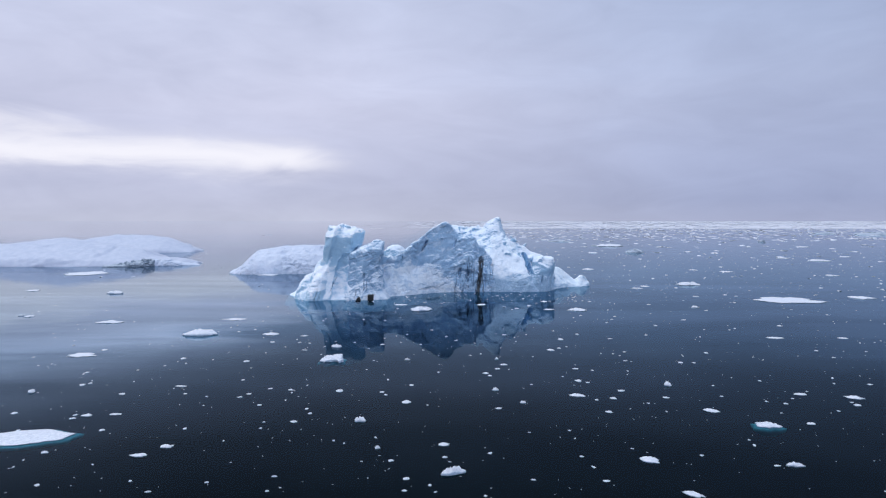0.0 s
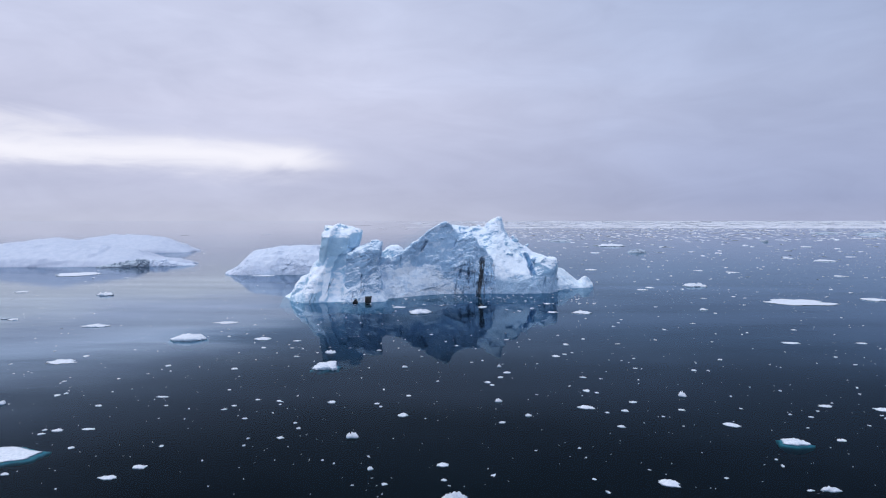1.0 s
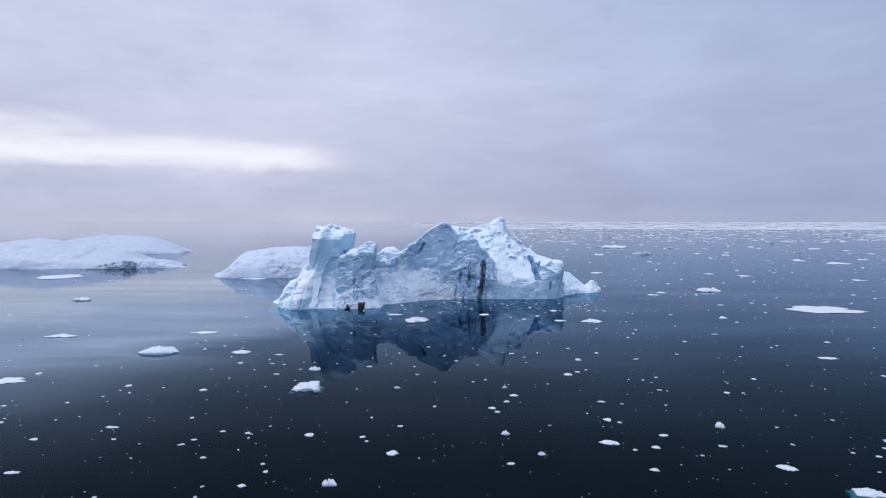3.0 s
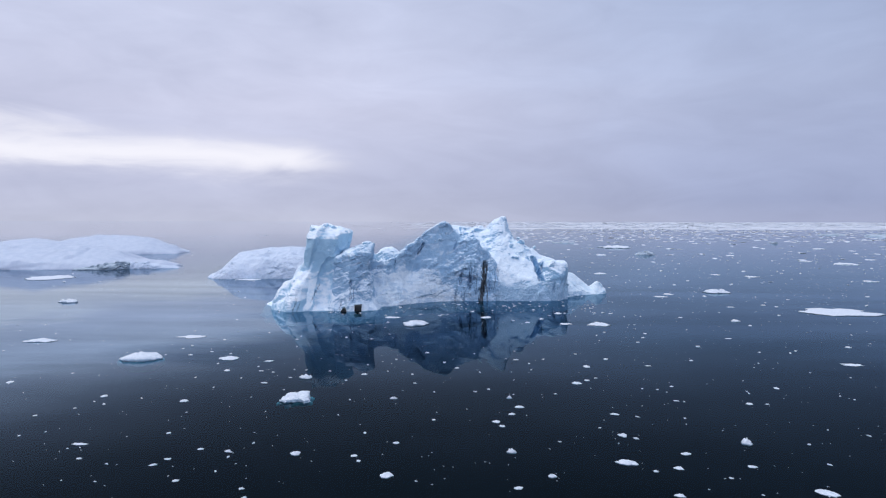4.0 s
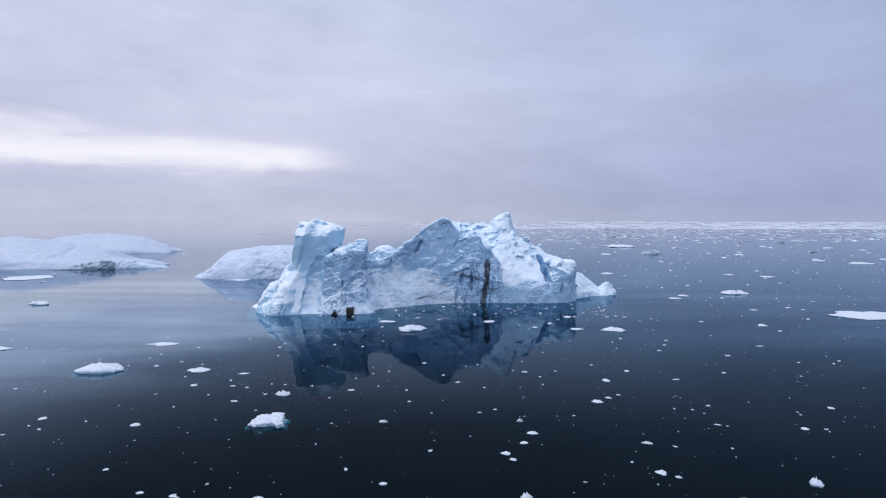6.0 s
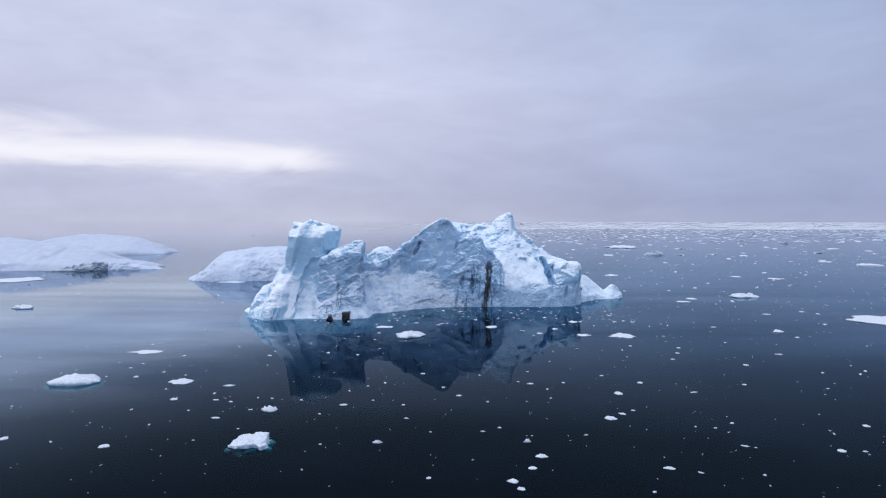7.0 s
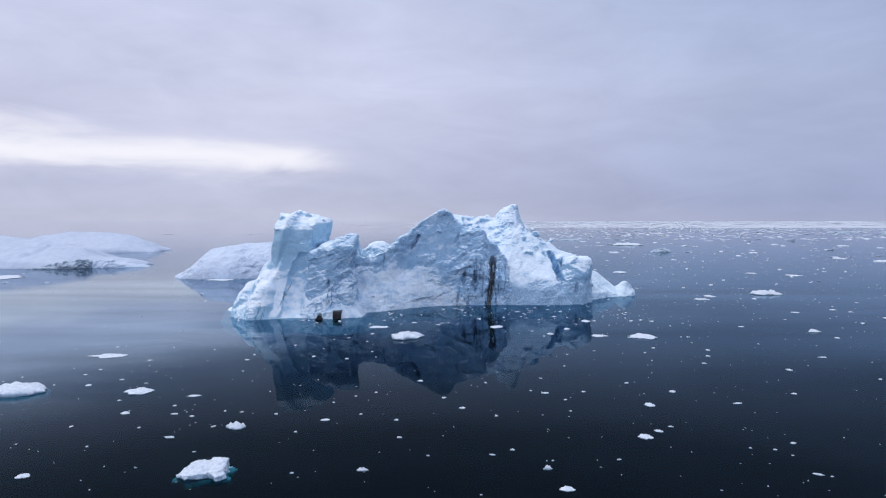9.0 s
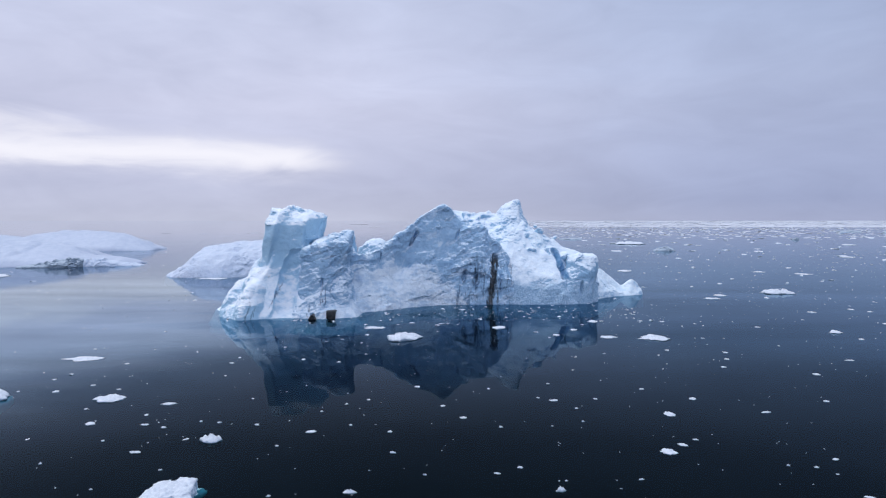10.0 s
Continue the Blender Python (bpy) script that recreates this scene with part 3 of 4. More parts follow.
    lump("tower", lambda bm: (
        tower(bm, [(-3, -46, -20, 164, 192), (0, -44.6, -20, 164.6, 190), (2, -43.6, -21, 166, 189), (4.5, -41.8, -22, 167.6, 188), (6.6, -39.6, -23, 169, 187), (9.0, -37.2, -23.8, 170.2, 187), (12.0, -35.3, -25.2, 170.8, 186),
                   (14.0, -34.7, -25.6, 170.6, 185), (15.5, -34.6, -25.4, 170.6, 185), (17.5, -34.5, -24.8, 170.8, 184), (18.7, -34.2, -24.3, 172.2, 183), (19.6, -33.6, -24.9, 174, 182), (20.3, -33.0, -27.5, 176, 181)],
              plan=[(-1, 0.1), (-0.86, -0.62), (-0.42, -1), (0.05, -0.86), (0.62, -0.80), (1, -0.2), (0.9, 0.6), (0.3, 1), (-0.7, 0.85)]),
        tower(bm, [(9.0, -35.4, -32.6, 171.0, 180), (12.0, -35.4, -31.6, 170.4, 182), (15.0, -34.8, -30.4, 169.6, 182), (17.4, -34.6, -29.8, 169.6, 181), (19.2, -34.0, -29.8, 171.0, 180), (20.3, -33.2, -30.4, 173.0, 179)],
              plan=[(-1, 0), (-0.8, -0.8), (0.1, -1), (1, -0.5), (1, 0.6), (0, 1), (-0.8, 0.8)]),
        [bmesh.ops.create_cube(bm, size=1.0, matrix=Matrix.Translation(at) @ Euler((0.3, tip, tip * 2)).to_matrix().to_4x4() @ Matrix.Diagonal((w, 3.0, h, 1.0)))
         for at, w, h, tip in (((-32.8, 173.5, 19.6), 1.8, 1.5, 0.2), ((-31.0, 175.5, 20.2), 1.9, 1.0, -0.3), ((-28.6, 176.5, 20.0), 1.9, 1.1, 0.35), ((-26.0, 177.0, 18.8), 2.2, 1.4, 0.5))]),
        [((-33.6, 165.2, 2.0), (-31.6, 169.5, 7.0), 0.35, 0.8), ((-28.8, 174.2, 12.0), (-30.0, 166.5, 0.0), 2.2, 1.6), ((-36.6, 172.5, 9.5), (-36.0, 164.8, 0.0), 2.6, -1.1), ((-39.5, 173, 5.0), (-42, 168, 1.0), 2.4, -0.8)], "tall leaning tower of pale blue ice with a swollen head", amount=0.85, grain=5.0, seed=17.0, voxel=0.21, mat=TOWER_ICE)
    lump("tower", lambda bm: tower(
        bm, [(-3, -31.5, -14.5, 164.5, 184), (0, -30.0, -15.8, 165.8, 183), (2, -29.4, -17.4, 167.2, 182), (5, -28.8, -18.4, 168.2, 181), (9, -28.3, -18.6, 168.6, 180), (12.0, -27.8, -18.2, 168.6, 180),
             (13.6, -27.2, -17.9, 169.2, 180), (14.8, -25.6, -17.9, 171.0, 180), (15.6, -23.6, -18.4, 174, 179)],
        plan=[(-1, -0.15), (-0.74, -0.84), (0.05, -1), (0.95, -0.72), (1, 0.3), (0.5, 1), (-0.6, 0.8)], tilt=0.055),
        [((-20.9, 165.5, -0.5), (-20.9, 167, 0.9), 0.8, 1.0), ((-24.3, 165, -0.5), (-24.6, 166.5, 0.8), 0.6, 0.8), ((-23.1, 167.2, 2.6), (-22.9, 168.6, 7), 0.3, 0.6)],
        "blunt block of blue ice with a rough dark brow", seed=40.0, amount=1.15, grain=4.2, voxel=0.21, mat=BLOCK_ICE)
    lump("knob", lambda bm: tower(bm, [(-3, -26, -18, 184, 196), (0, -25.5, -19, 185, 195), (12, -24.5, -19.4, 187, 193), (14.4, -23.8, -19.6, 188, 192), (15.9, -22.9, -20.4, 189, 191.5)]), voxel=0.35, mat=SNOW_ICE)
    lump("knob", lambda bm: tower(bm, [(-3, -26, -10, 204, 224), (0, -25, -11, 205, 223), (8, -23, -12.5, 208, 220), (12, -21, -14.5, 210, 218), (13.6, -19, -16.5, 212, 216)]), voxel=0.35, amount=0.7, mat=SNOW_ICE)
    lump("ice_foot", lambda bm: tower(bm, [(-3, -48.5, -38, 172, 190), (0, -47.0, -39, 174, 188), (1.0, -45.5, -40, 177, 186)]), amount=0.5)
    lump("tongue", lambda bm: ridge(bm, [
        (33.0, 192, 194, 3.0, 200, 6.4, 208), (37.0, 195, 197, 2.4, 203, 6.4, 210), (39.4, 197, 199, 2.0, 204, 6.0, 210), (41.5, 199, 200.5, 1.6, 204, 4.0, 209),
        (44.0, 200, 201.5, 1.2, 204, 2.1, 208), (46.2, 200.6, 202.0, 2.0, 203.6, 3.6, 207), (47.8, 201.5, 202.6, 1.6, 204, 3.0, 207), (49.0, 203, 203.5, 0.4, 204.5, 1.0, 207)], pace=0.5), amount=0.7, label="low white tongue of ice at the waterline")


main_berg()


# black lumps added in place of the dark hollows at the waterline
def boulder(x, y, wide, high, deep, taper, seed, label):
    bm = bmesh.new()
    bmesh.ops.create_cube(bm, size=1.0)
    bmesh.ops.subdivide_edges(bm, edges=bm.edges, cuts=7, use_grid_fill=True)
    for v in bm.verts:
        p = v.co * 2.6 + Vector((seed, 0, seed))
        v.co += 0.07 * noise.noise_vector(p) + 0.04 * noise.noise_vector(p * 3)
        v.co = Vector((v.co.x * wide * (1 - taper * (v.co.z + 0.2)), v.co.y * deep, v.co.z * high * 1.6))
    ob = to_object("boulder", bm, HOLLOW_DARK)
    ob.location = (x, y, high * 0.3)
    tagged(ob, label, "boulder")


boulder(-20.9, 167.4, 1.5, 1.35, 2.6, -0.15, 3.0, "black square lump standing in for a dark notch in the foot of the berg")
boulder(-24.2, 166.4, 1.3, 0.75, 2.4, 0.9, 8.0, "dark wedge-shaped lump standing in for a hollow in the foot of the berg")


# ------------------------------------------------------------------ paler bergs further off, haze put into their ice colours
def far_berg(label, forms, voxel, grain, amount, seed, mat=HAZED_ICE, smooth=True):
    bm = bmesh.new()
    for f in forms:
        ridge(bm, f, pace=2.0)
    bm = fused(bm, voxel)
    weather(bm, grain, amount * 0.6, seed=seed)
    return tagged(to_object("iceberg", bm, mat, smooth=smooth), label, "iceberg")


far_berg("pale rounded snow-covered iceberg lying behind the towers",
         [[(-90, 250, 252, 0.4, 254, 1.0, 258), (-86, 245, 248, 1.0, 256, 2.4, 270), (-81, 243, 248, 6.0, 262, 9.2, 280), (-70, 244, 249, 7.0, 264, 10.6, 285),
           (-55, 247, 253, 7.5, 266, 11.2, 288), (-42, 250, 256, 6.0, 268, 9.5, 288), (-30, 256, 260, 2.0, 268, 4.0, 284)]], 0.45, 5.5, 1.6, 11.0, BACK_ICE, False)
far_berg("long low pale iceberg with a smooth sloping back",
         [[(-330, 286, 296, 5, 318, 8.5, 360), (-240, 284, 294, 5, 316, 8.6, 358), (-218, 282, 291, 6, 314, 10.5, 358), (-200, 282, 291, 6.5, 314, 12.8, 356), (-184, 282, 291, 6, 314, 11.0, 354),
           (-168, 283, 291, 5, 312, 9.2, 350), (-154, 286, 292, 3.4, 308, 6.6, 342), (-148, 290, 294, 2.4, 304, 3.8, 330), (-138, 295, 297, 2.4, 303, 3.4, 320), (-130, 297, 299, 1.8, 303, 2.6, 316), (-123, 301, 302, 0.3, 304, 0.7, 309)]], 0.8, 9.0, 0.9, 23.0, HAZED_ICE)
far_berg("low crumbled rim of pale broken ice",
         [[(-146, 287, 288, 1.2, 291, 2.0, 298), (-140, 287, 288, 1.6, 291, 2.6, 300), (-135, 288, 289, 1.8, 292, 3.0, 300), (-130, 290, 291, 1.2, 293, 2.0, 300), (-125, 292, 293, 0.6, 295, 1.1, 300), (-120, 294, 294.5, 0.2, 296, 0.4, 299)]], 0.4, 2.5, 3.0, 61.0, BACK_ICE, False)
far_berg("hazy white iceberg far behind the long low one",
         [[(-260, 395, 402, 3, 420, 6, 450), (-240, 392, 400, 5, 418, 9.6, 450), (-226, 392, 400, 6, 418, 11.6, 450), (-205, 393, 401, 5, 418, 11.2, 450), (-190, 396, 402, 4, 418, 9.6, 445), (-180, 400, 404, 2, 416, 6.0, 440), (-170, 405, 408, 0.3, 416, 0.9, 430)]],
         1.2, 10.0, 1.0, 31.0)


def dirt_ledge():
    bm = bmesh.new()
    ridge(bm, [(-160, 280.4, 281, 0.3, 282.5, 0.5, 287), (-154, 281, 282, 0.9, 284, 1.3, 290), (-148, 282.5, 283.5, 1.6, 285.5, 2.3, 294),
               (-142.5, 284, 285, 2.1, 287, 3.2, 296), (-139.5, 286, 286.6, 1.8, 289, 2.8, 296), (-138, 288, 288.5, 0.3, 290, 0.6, 294)], pace=0.6)
    bm = fused(bm, 0.35)
    weather(bm, 1.6, 2.6, seed=5.0)
    tagged(to_object("dirty_ice", bm, DIRTY_ICE, smooth=False), "dark grey moraine-stained ice at the foot of a pale berg", "ice")


dirt_ledge()


# ------------------------------------------------------------------ floes
def floe(x, y, long, deep, high, turn=0.0, heap=0.35, keel=1.0, mat=None, ragged=0.85, label="small white floe of snowy ice drifting on dark water"):
    """A drifting piece: a snowy cap with a ragged edge over a wider wet keel."""
    rnd = random.Random(round(x * 31 + y * 17))
    s = rnd.random() * 100
    sides = 22 if long < 3 else 46
    bm = bmesh.new()

    def ring(r, z, wob, lump=0.0):
        out = []
        for k in range(sides):
            a = 2 * math.pi * k / sides
            c, q = math.cos(a), math.sin(a)
            rr = r * (1 + wob * ragged * noise.fractal(Vector((c * 1.7 + s, q * 1.7, 0)), 0.8, 2.1, 4))
            px, py = c * rr * long / 2, math.copysign(abs(q) ** 1.3, q) * rr * deep / 2      # pointed ends
            up = z * (1 - 0.45 * (c * min(r, 1.0)) ** 2 if z > 0 else 1) + lump * high * 1.5 * noise.fractal(Vector((c * r * 2.8 + s, q * r * 2.8, 7.0)), 0.75, 2.1, 4)
            out.append((px, py, max(up, 0.06 * high) if z > 0 else up))
        return out
    rings = [ring(0.90, -0.25 * high, 0.55), ring(0.97, 0.02 * high, 0.55), ring(1.0, 0.22 * high, 0.55, 0.1), ring(0.93, 0.48 * high, 0.5, heap * 0.6),
             ring(0.74, 0.66 * high, 0.42, heap), ring(0.52, 0.80 * high, 0.35, heap), ring(0.28, 0.9 * high, 0.2, heap), ring(0.08, 0.95 * high, 0.1, heap * 0.7)]
    skin(bm, rings)
    ob = new("ice_floe") if keel else to_object("ice_floe", bm, mat or FLOE_SNOW)
    ob.matrix_world = pose(x, y, 0, 0, 0, turn)
    tagged(ob, label, "ice floe", "floes on the water")
    if keel:
        to_object("snow_cap", bm, mat or FLOE_SNOW, ob)
        bm = bmesh.new()
        rings = [ring(0.98, -0.04, 0.55), ring(1.0 + 0.16 * keel, -0.10 - 0.10 * high, 0.6), ring(1.0 + 0.12 * keel, -0.3 - 0.5 * high, 0.6), ring(0.6, -0.6 - 1.2 * high, 0.5)]
        skin(bm, rings)
        to_object("keel", bm, KEEL_ICE, ob, "submerged turquoise ice edge")
    return ob


def growler(x, y, long, deep, high, seed):
    """A low jagged lump of dirt-stained ice."""
    bm = bmesh.new()
    h, f, b = high, y - deep / 2, y + deep / 2
    ridge(bm, [(x - long / 2, y - 0.3, y - 0.1, 0.1, y + 0.2, 0.2, y + 0.5), (x - long * 0.32, f, f + deep * 0.2, h * 0.3, y, h * 0.55, b), (x - long * 0.08, f, f + deep * 0.2, h * 0.5, y, h * 0.8, b),
               (x + long * 0.14, f, f + deep * 0.2, h * 0.7, y, h, b), (x + long * 0.36, f, f + deep * 0.2, h * 0.35, y, h * 0.6, b), (x + long / 2, y - 0.3, y - 0.1, 0.1, y + 0.2, 0.2, y + 0.5)], pace=long / 40, floor=-1.0)
    bm = fused(bm, max(0.2, long / 60))
    weather(bm, long / 7, 2.0, seed=seed)
    tagged(to_object("growler", bm, DIRTY_ICE, smooth=False), "dark dirt-stained growler among pale pack ice", "growler", "growlers")


def chunk(x, y):
    """A broken block of ice: heaped lobes over wide drowned wings."""
    ob = tagged(new("ice_floe"), "lumpy white growler with turquoise submerged ice", "ice floe", "floes on the water")
    ob.matrix_world = pose(x, y, 0)
    for name, mat, label, voxel, lobes in (
            ("snow_cap", FLOE_SNOW, "", 0.07, ((0.0, -0.1, 0.18, 3.0, 2.0, 0.75, 8), (0.5, 0.62, 0.36, 1.5, 1.1, 0.8, -24), (-0.8, 0.5, 0.28, 1.1, 0.9, 0.7, 30), (1.15, -0.8, 0.12, 0.9, 1.2, 0.6, 40),
                                               (-1.2, -0.5, 0.10, 1.5, 1.1, 0.5, -10), (0.1, -0.3, 0.36, 1.5, 0.8, 0.45, 15))),
            ("keel", KEEL_ICE, "submerged turquoise ice edge", 0.12, ((0.0, -0.1, -0.36, 3.0, 2.0, 0.5, 8), (-1.7, -0.65, -0.30, 1.6, 0.55, 0.4, 14), (1.55, 0.75, -0.26, 0.8, 1.0, 0.4, -30), (0.2, -1.0, -0.28, 1.1, 0.55, 0.4, 0), (1.6, -0.7, -0.3, 0.8, 0.8, 0.4, 30)))):
        bm = bmesh.new()
        for px, py, pz, w, d, h, turn in lobes:
            bmesh.ops.create_cube(bm, size=1.0, matrix=pose(px, py, pz, 5, -6, turn) @ Matrix.Diagonal((w, d, h, 1.0)))
        bm = fused(bm, voxel)
        for _ in range(10):
            bmesh.ops.smooth_vert(bm, verts=bm.verts, factor=0.5, use_axis_x=True, use_axis_y=True, use_axis_z=True)
        bm.normal_update()
        for v in bm.verts:
            v.co += v.normal * (0.16 * noise.noise(v.co * 1.6 + Vector((3, 1, 5))) + 0.08 * noise.fractal(v.co * 4.0, 0.9, 2.1, 3))
        to_object(name, bm, mat, ob, label)


floe(-45.0, 60.2, 11.11, 4.70, 0.20, 6, 0.06, 0.8, ragged=0.45, label="large smooth white floe with a turquoise submerged rim")
floe(-54.6, 76.7, 1.09, 0.80, 0.35, -11, 0.55, 0, label="chunky heaped white block of floating ice")
floe(-50.9, 68.2, 0.78, 0.61, 0.12, -3, 0.35, 0)
floe(-50.1, 80.2, 0.76, 0.84, 0.14, -10, 0.35, 0)
floe(-49.4, 81.0, 0.54, 0.59, 0.12, -12, 0.35, 0)
floe(-41.8, 67.3, 1.28, 0.83, 0.17, -3, 0.35, 0)
floe(-42.9, 66.3, 0.82, 0.47, 0.10, 12, 0.35, 0)
floe(-43.3, 67.5, 0.51, 0.48, 0.10, 8, 0.35, 0)
floe(-38.8, 67.8, 1.42, 0.63, 0.08, 2, 0.2, 0, label="flat thin white floe of snowy ice")
floe(-42.3, 75.9, 0.86, 0.61, 0.11, -8, 0.35, 0)
floe(-37.4, 62.5, 0.60, 0.52, 0.11, 1, 0.35, 0)
floe(-29.9, 55.5, 1.54, 0.74, 0.18, -6, 0.35, 0, label="snowy white floe with a rounded back")
floe(-28.3, 57.8, 1.27, 0.80, 0.19, -9, 0.35, 0, label="snowy white floe with a rounded back")
floe(-39.5, 56.3, 0.75, 0.51, 0.12, -11, 0.35, 0)
floe(-36.3, 79.6, 1.51, 0.64, 0.08, -2, 0.2, 0, label="flat thin white floe of snowy ice")
floe(-25.3, 47.8, 0.51, 0.25, 0.08, 12, 0.35, 0)
floe(-21.1, 49.6, 0.38, 0.27, 0.08, 9, 0.35, 0)
floe(-14.3, 77.3, 0.95, 0.94, 0.17, 9, 0.35, 0)
floe(-5.2, 72.3, 1.23, 1.09, 0.21, 8, 0.35, 0)
floe(-10.0, 65.5, 1.43, 0.80, 0.41, -9, 0.55, 0, label="chunky heaped white block of floating ice")
floe(-16.2, 68.1, 0.45, 0.50, 0.12, -5, 0.35, 0)
floe(-17.0, 69.8, 0.47, 0.39, 0.08, 4, 0.35, 0)
floe(-17.4, 65.2, 0.68, 0.56, 0.12, 6, 0.35, 0)
floe(-20.5, 63.1, 0.36, 0.32, 0.08, 10, 0.35, 0)
floe(-23.1, 71.3, 0.61, 0.40, 0.08, 11, 0.35, 0)
floe(-21.0, 77.9, 0.59, 0.48, 0.08, -12, 0.35, 0)
floe(-23.8, 78.4, 0.60, 0.49, 0.08, 3, 0.35, 0)
floe(-7.2, 57.4, 0.49, 0.40, 0.23, 5, 0.55, 0, label="chunky heaped white block of floating ice")
floe(-5.6, 54.3, 0.52, 0.39, 0.10, 0, 0.35, 0)
floe(-3.9, 50.3, 0.68, 0.41, 0.11, -9, 0.35, 0)
floe(-3.9, 48.0, 0.42, 0.31, 0.09, -1, 0.35, 0)
floe(-1.8, 49.0, 0.28, 0.31, 0.09, -11, 0.35, 0)
floe(0.2, 51.4, 2.16, 0.91, 0.59, 12, 0.55, 0, label="chunky heaped white block of floating ice")
floe(-0.6, 58.3, 1.11, 0.81, 0.19, 10, 0.35, 0)
floe(-0.5, 55.1, 0.53, 0.41, 0.10, 1, 0.35, 0)
floe(-15.6, 50.8, 0.54, 0.27, 0.08, -2, 0.2, 0, label="flat thin white floe of snowy ice")
floe(-15.4, 47.9, 0.32, 0.25, 0.08, 11, 0.35, 0)
floe(-11.9, 59.4, 0.28, 0.28, 0.08, 2, 0.35, 0)
floe(-5.0, 80.1, 0.68, 0.51, 0.09, 11, 0.35, 0)
floe(-8.7, 76.8, 0.66, 0.47, 0.08, 10, 0.35, 0)
floe(-8.1, 75.6, 0.43, 0.45, 0.08, 0, 0.35, 0)
floe(8.8, 91.7, 1.13, 0.88, 0.13, -2, 0.35, 0)
floe(7.6, 89.1, 0.76, 0.62, 0.10, 3, 0.35, 0)
floe(5.6, 86.5, 0.90, 0.78, 0.12, -2, 0.35, 0)
floe(6.1, 85.1, 0.65, 0.57, 0.09, -9, 0.35, 0)
floe(6.3, 77.7, 0.81, 0.61, 0.27, -5, 0.55, 0, label="chunky heaped white block of floating ice")
floe(6.0, 70.0, 0.73, 0.52, 0.10, 9, 0.35, 0)
floe(9.2, 72.2, 0.76, 0.44, 0.21, -13, 0.55, 0, label="chunky heaped white block of floating ice")
floe(16.6, 75.2, 2.21, 1.18, 0.22, -13, 0.35, 0, label="snowy white floe with a rounded back")
floe(18.3, 82.3, 0.93, 0.88, 0.15, 4, 0.35, 0)
floe(19.4, 89.1, 0.93, 0.62, 0.10, -6, 0.35, 0)
floe(20.9, 74.0, 0.91, 0.72, 0.13, 1, 0.35, 0)
floe(18.9, 68.6, 0.91, 0.62, 0.12, -1, 0.35, 0)
floe(22.9, 77.4, 0.96, 0.63, 0.11, -4, 0.35, 0)
floe(12.9, 62.4, 0.30, 0.31, 0.08, 14, 0.35, 0)
floe(12.6, 55.3, 0.37, 0.33, 0.08, -9, 0.35, 0)
floe(7.2, 50.1, 0.43, 0.27, 0.08, -2, 0.35, 0)
floe(2.8, 47.0, 0.32, 0.24, 0.08, -8, 0.35, 0)
floe(18.8, 54.4, 1.92, 1.23, 0.22, -38, 0.35, 0, label="small tilted white floe with a ragged edge")
floe(30.0, 80.0, 0.98, 0.97, 0.41, 4, 0.55, 0, label="chunky heaped white block of floating ice")
floe(27.7, 74.4, 0.85, 0.56, 0.08, -2, 0.2, 0, label="flat thin white floe of snowy ice")
floe(31.1, 69.1, 1.83, 1.13, 0.16, -38, 0.35, 0, label="small tilted white floe with a ragged edge")
floe(45.7, 75.8, 1.65, 0.97, 0.08, -1, 0.2, 0, label="flat thin white floe of snowy ice")
floe(51.6, 74.3, 1.83, 1.30, 0.17, -38, 0.35, 0, label="small tilted white floe with a ragged edge")
floe(49.9, 71.2, 0.88, 0.67, 0.13, 7, 0.35, 0)
floe(35.0, 63.8, 2.77, 1.78, 0.34, -5, 0.3, 1.8, label="white floe with a wide turquoise submerged rim")
floe(40.2, 64.5, 1.04, 0.66, 0.14, 2, 0.35, 0)
floe(41.5, 71.8, 0.55, 0.41, 0.08, 11, 0.35, 0)
floe(39.6, 72.7, 0.41, 0.42, 0.08, -11, 0.35, 0)
floe(30.8, 59.6, 0.29, 0.28, 0.08, -12, 0.35, 0)
floe(31.8, 53.1, 1.57, 0.55, 0.27, -8, 0.55, 0, label="chunky heaped white block of floating ice")
floe(30.1, 53.1, 0.66, 0.30, 0.08, 7, 0.35, 0)
floe(20.0, 47.3, 1.63, 0.88, 0.18, -38, 0.35, 0, label="small tilted white floe with a ragged edge")
floe(24.2, 55.5, 0.37, 0.33, 0.08, 3, 0.35, 0)
floe(57.9, 80.4, 0.69, 0.51, 0.09, -7, 0.35, 0)
chunk(-18.3, 94.6)
floe(-19.5, 104.6, 1.87, 1.28, 0.41, -9, 0.55, 0, label="chunky heaped white block of floating ice")
floe(-6.3, 147.9, 4.94, 5.0, 0.85, -1, 0.35, 0, label="snowy white floe with a rounded back")
floe(9.4, 157.1, 2.21, 2.43, 0.22, -13, 0.35, 0)
floe(-11.7, 157.1, 3.82, 2.44, 0.09, 2, 0.2, 0, label="flat thin white floe of snowy ice")
floe(27.0, 163.3, 1.84, 2.02, 0.17, 11, 0.35, 0)
floe(25.9, 149.1, 2.52, 2.20, 0.08, 4, 0.2, 0, label="flat thin white floe of snowy ice")
floe(32.8, 148.1, 4.55, 3.89, 0.37, 7, 0.35, 0)
floe(21.5, 111.5, 1.05, 1.16, 0.16, 13, 0.35, 0)
floe(17.9, 102.2, 1.25, 1.08, 0.15, -13, 0.35, 0)
floe(-100.1, 181.3, 4.90, 3.77, 0.71, -6, 0.55, 0, label="chunky heaped white block of floating ice")
floe(-129.7, 188.3, 4.22, 3.60, 0.27, 13, 0.35, 0)
floe(-148.1, 247.0, 15.27, 16.80, 0.40, 2, 0.2, 0, label="flat thin white floe of snowy ice")
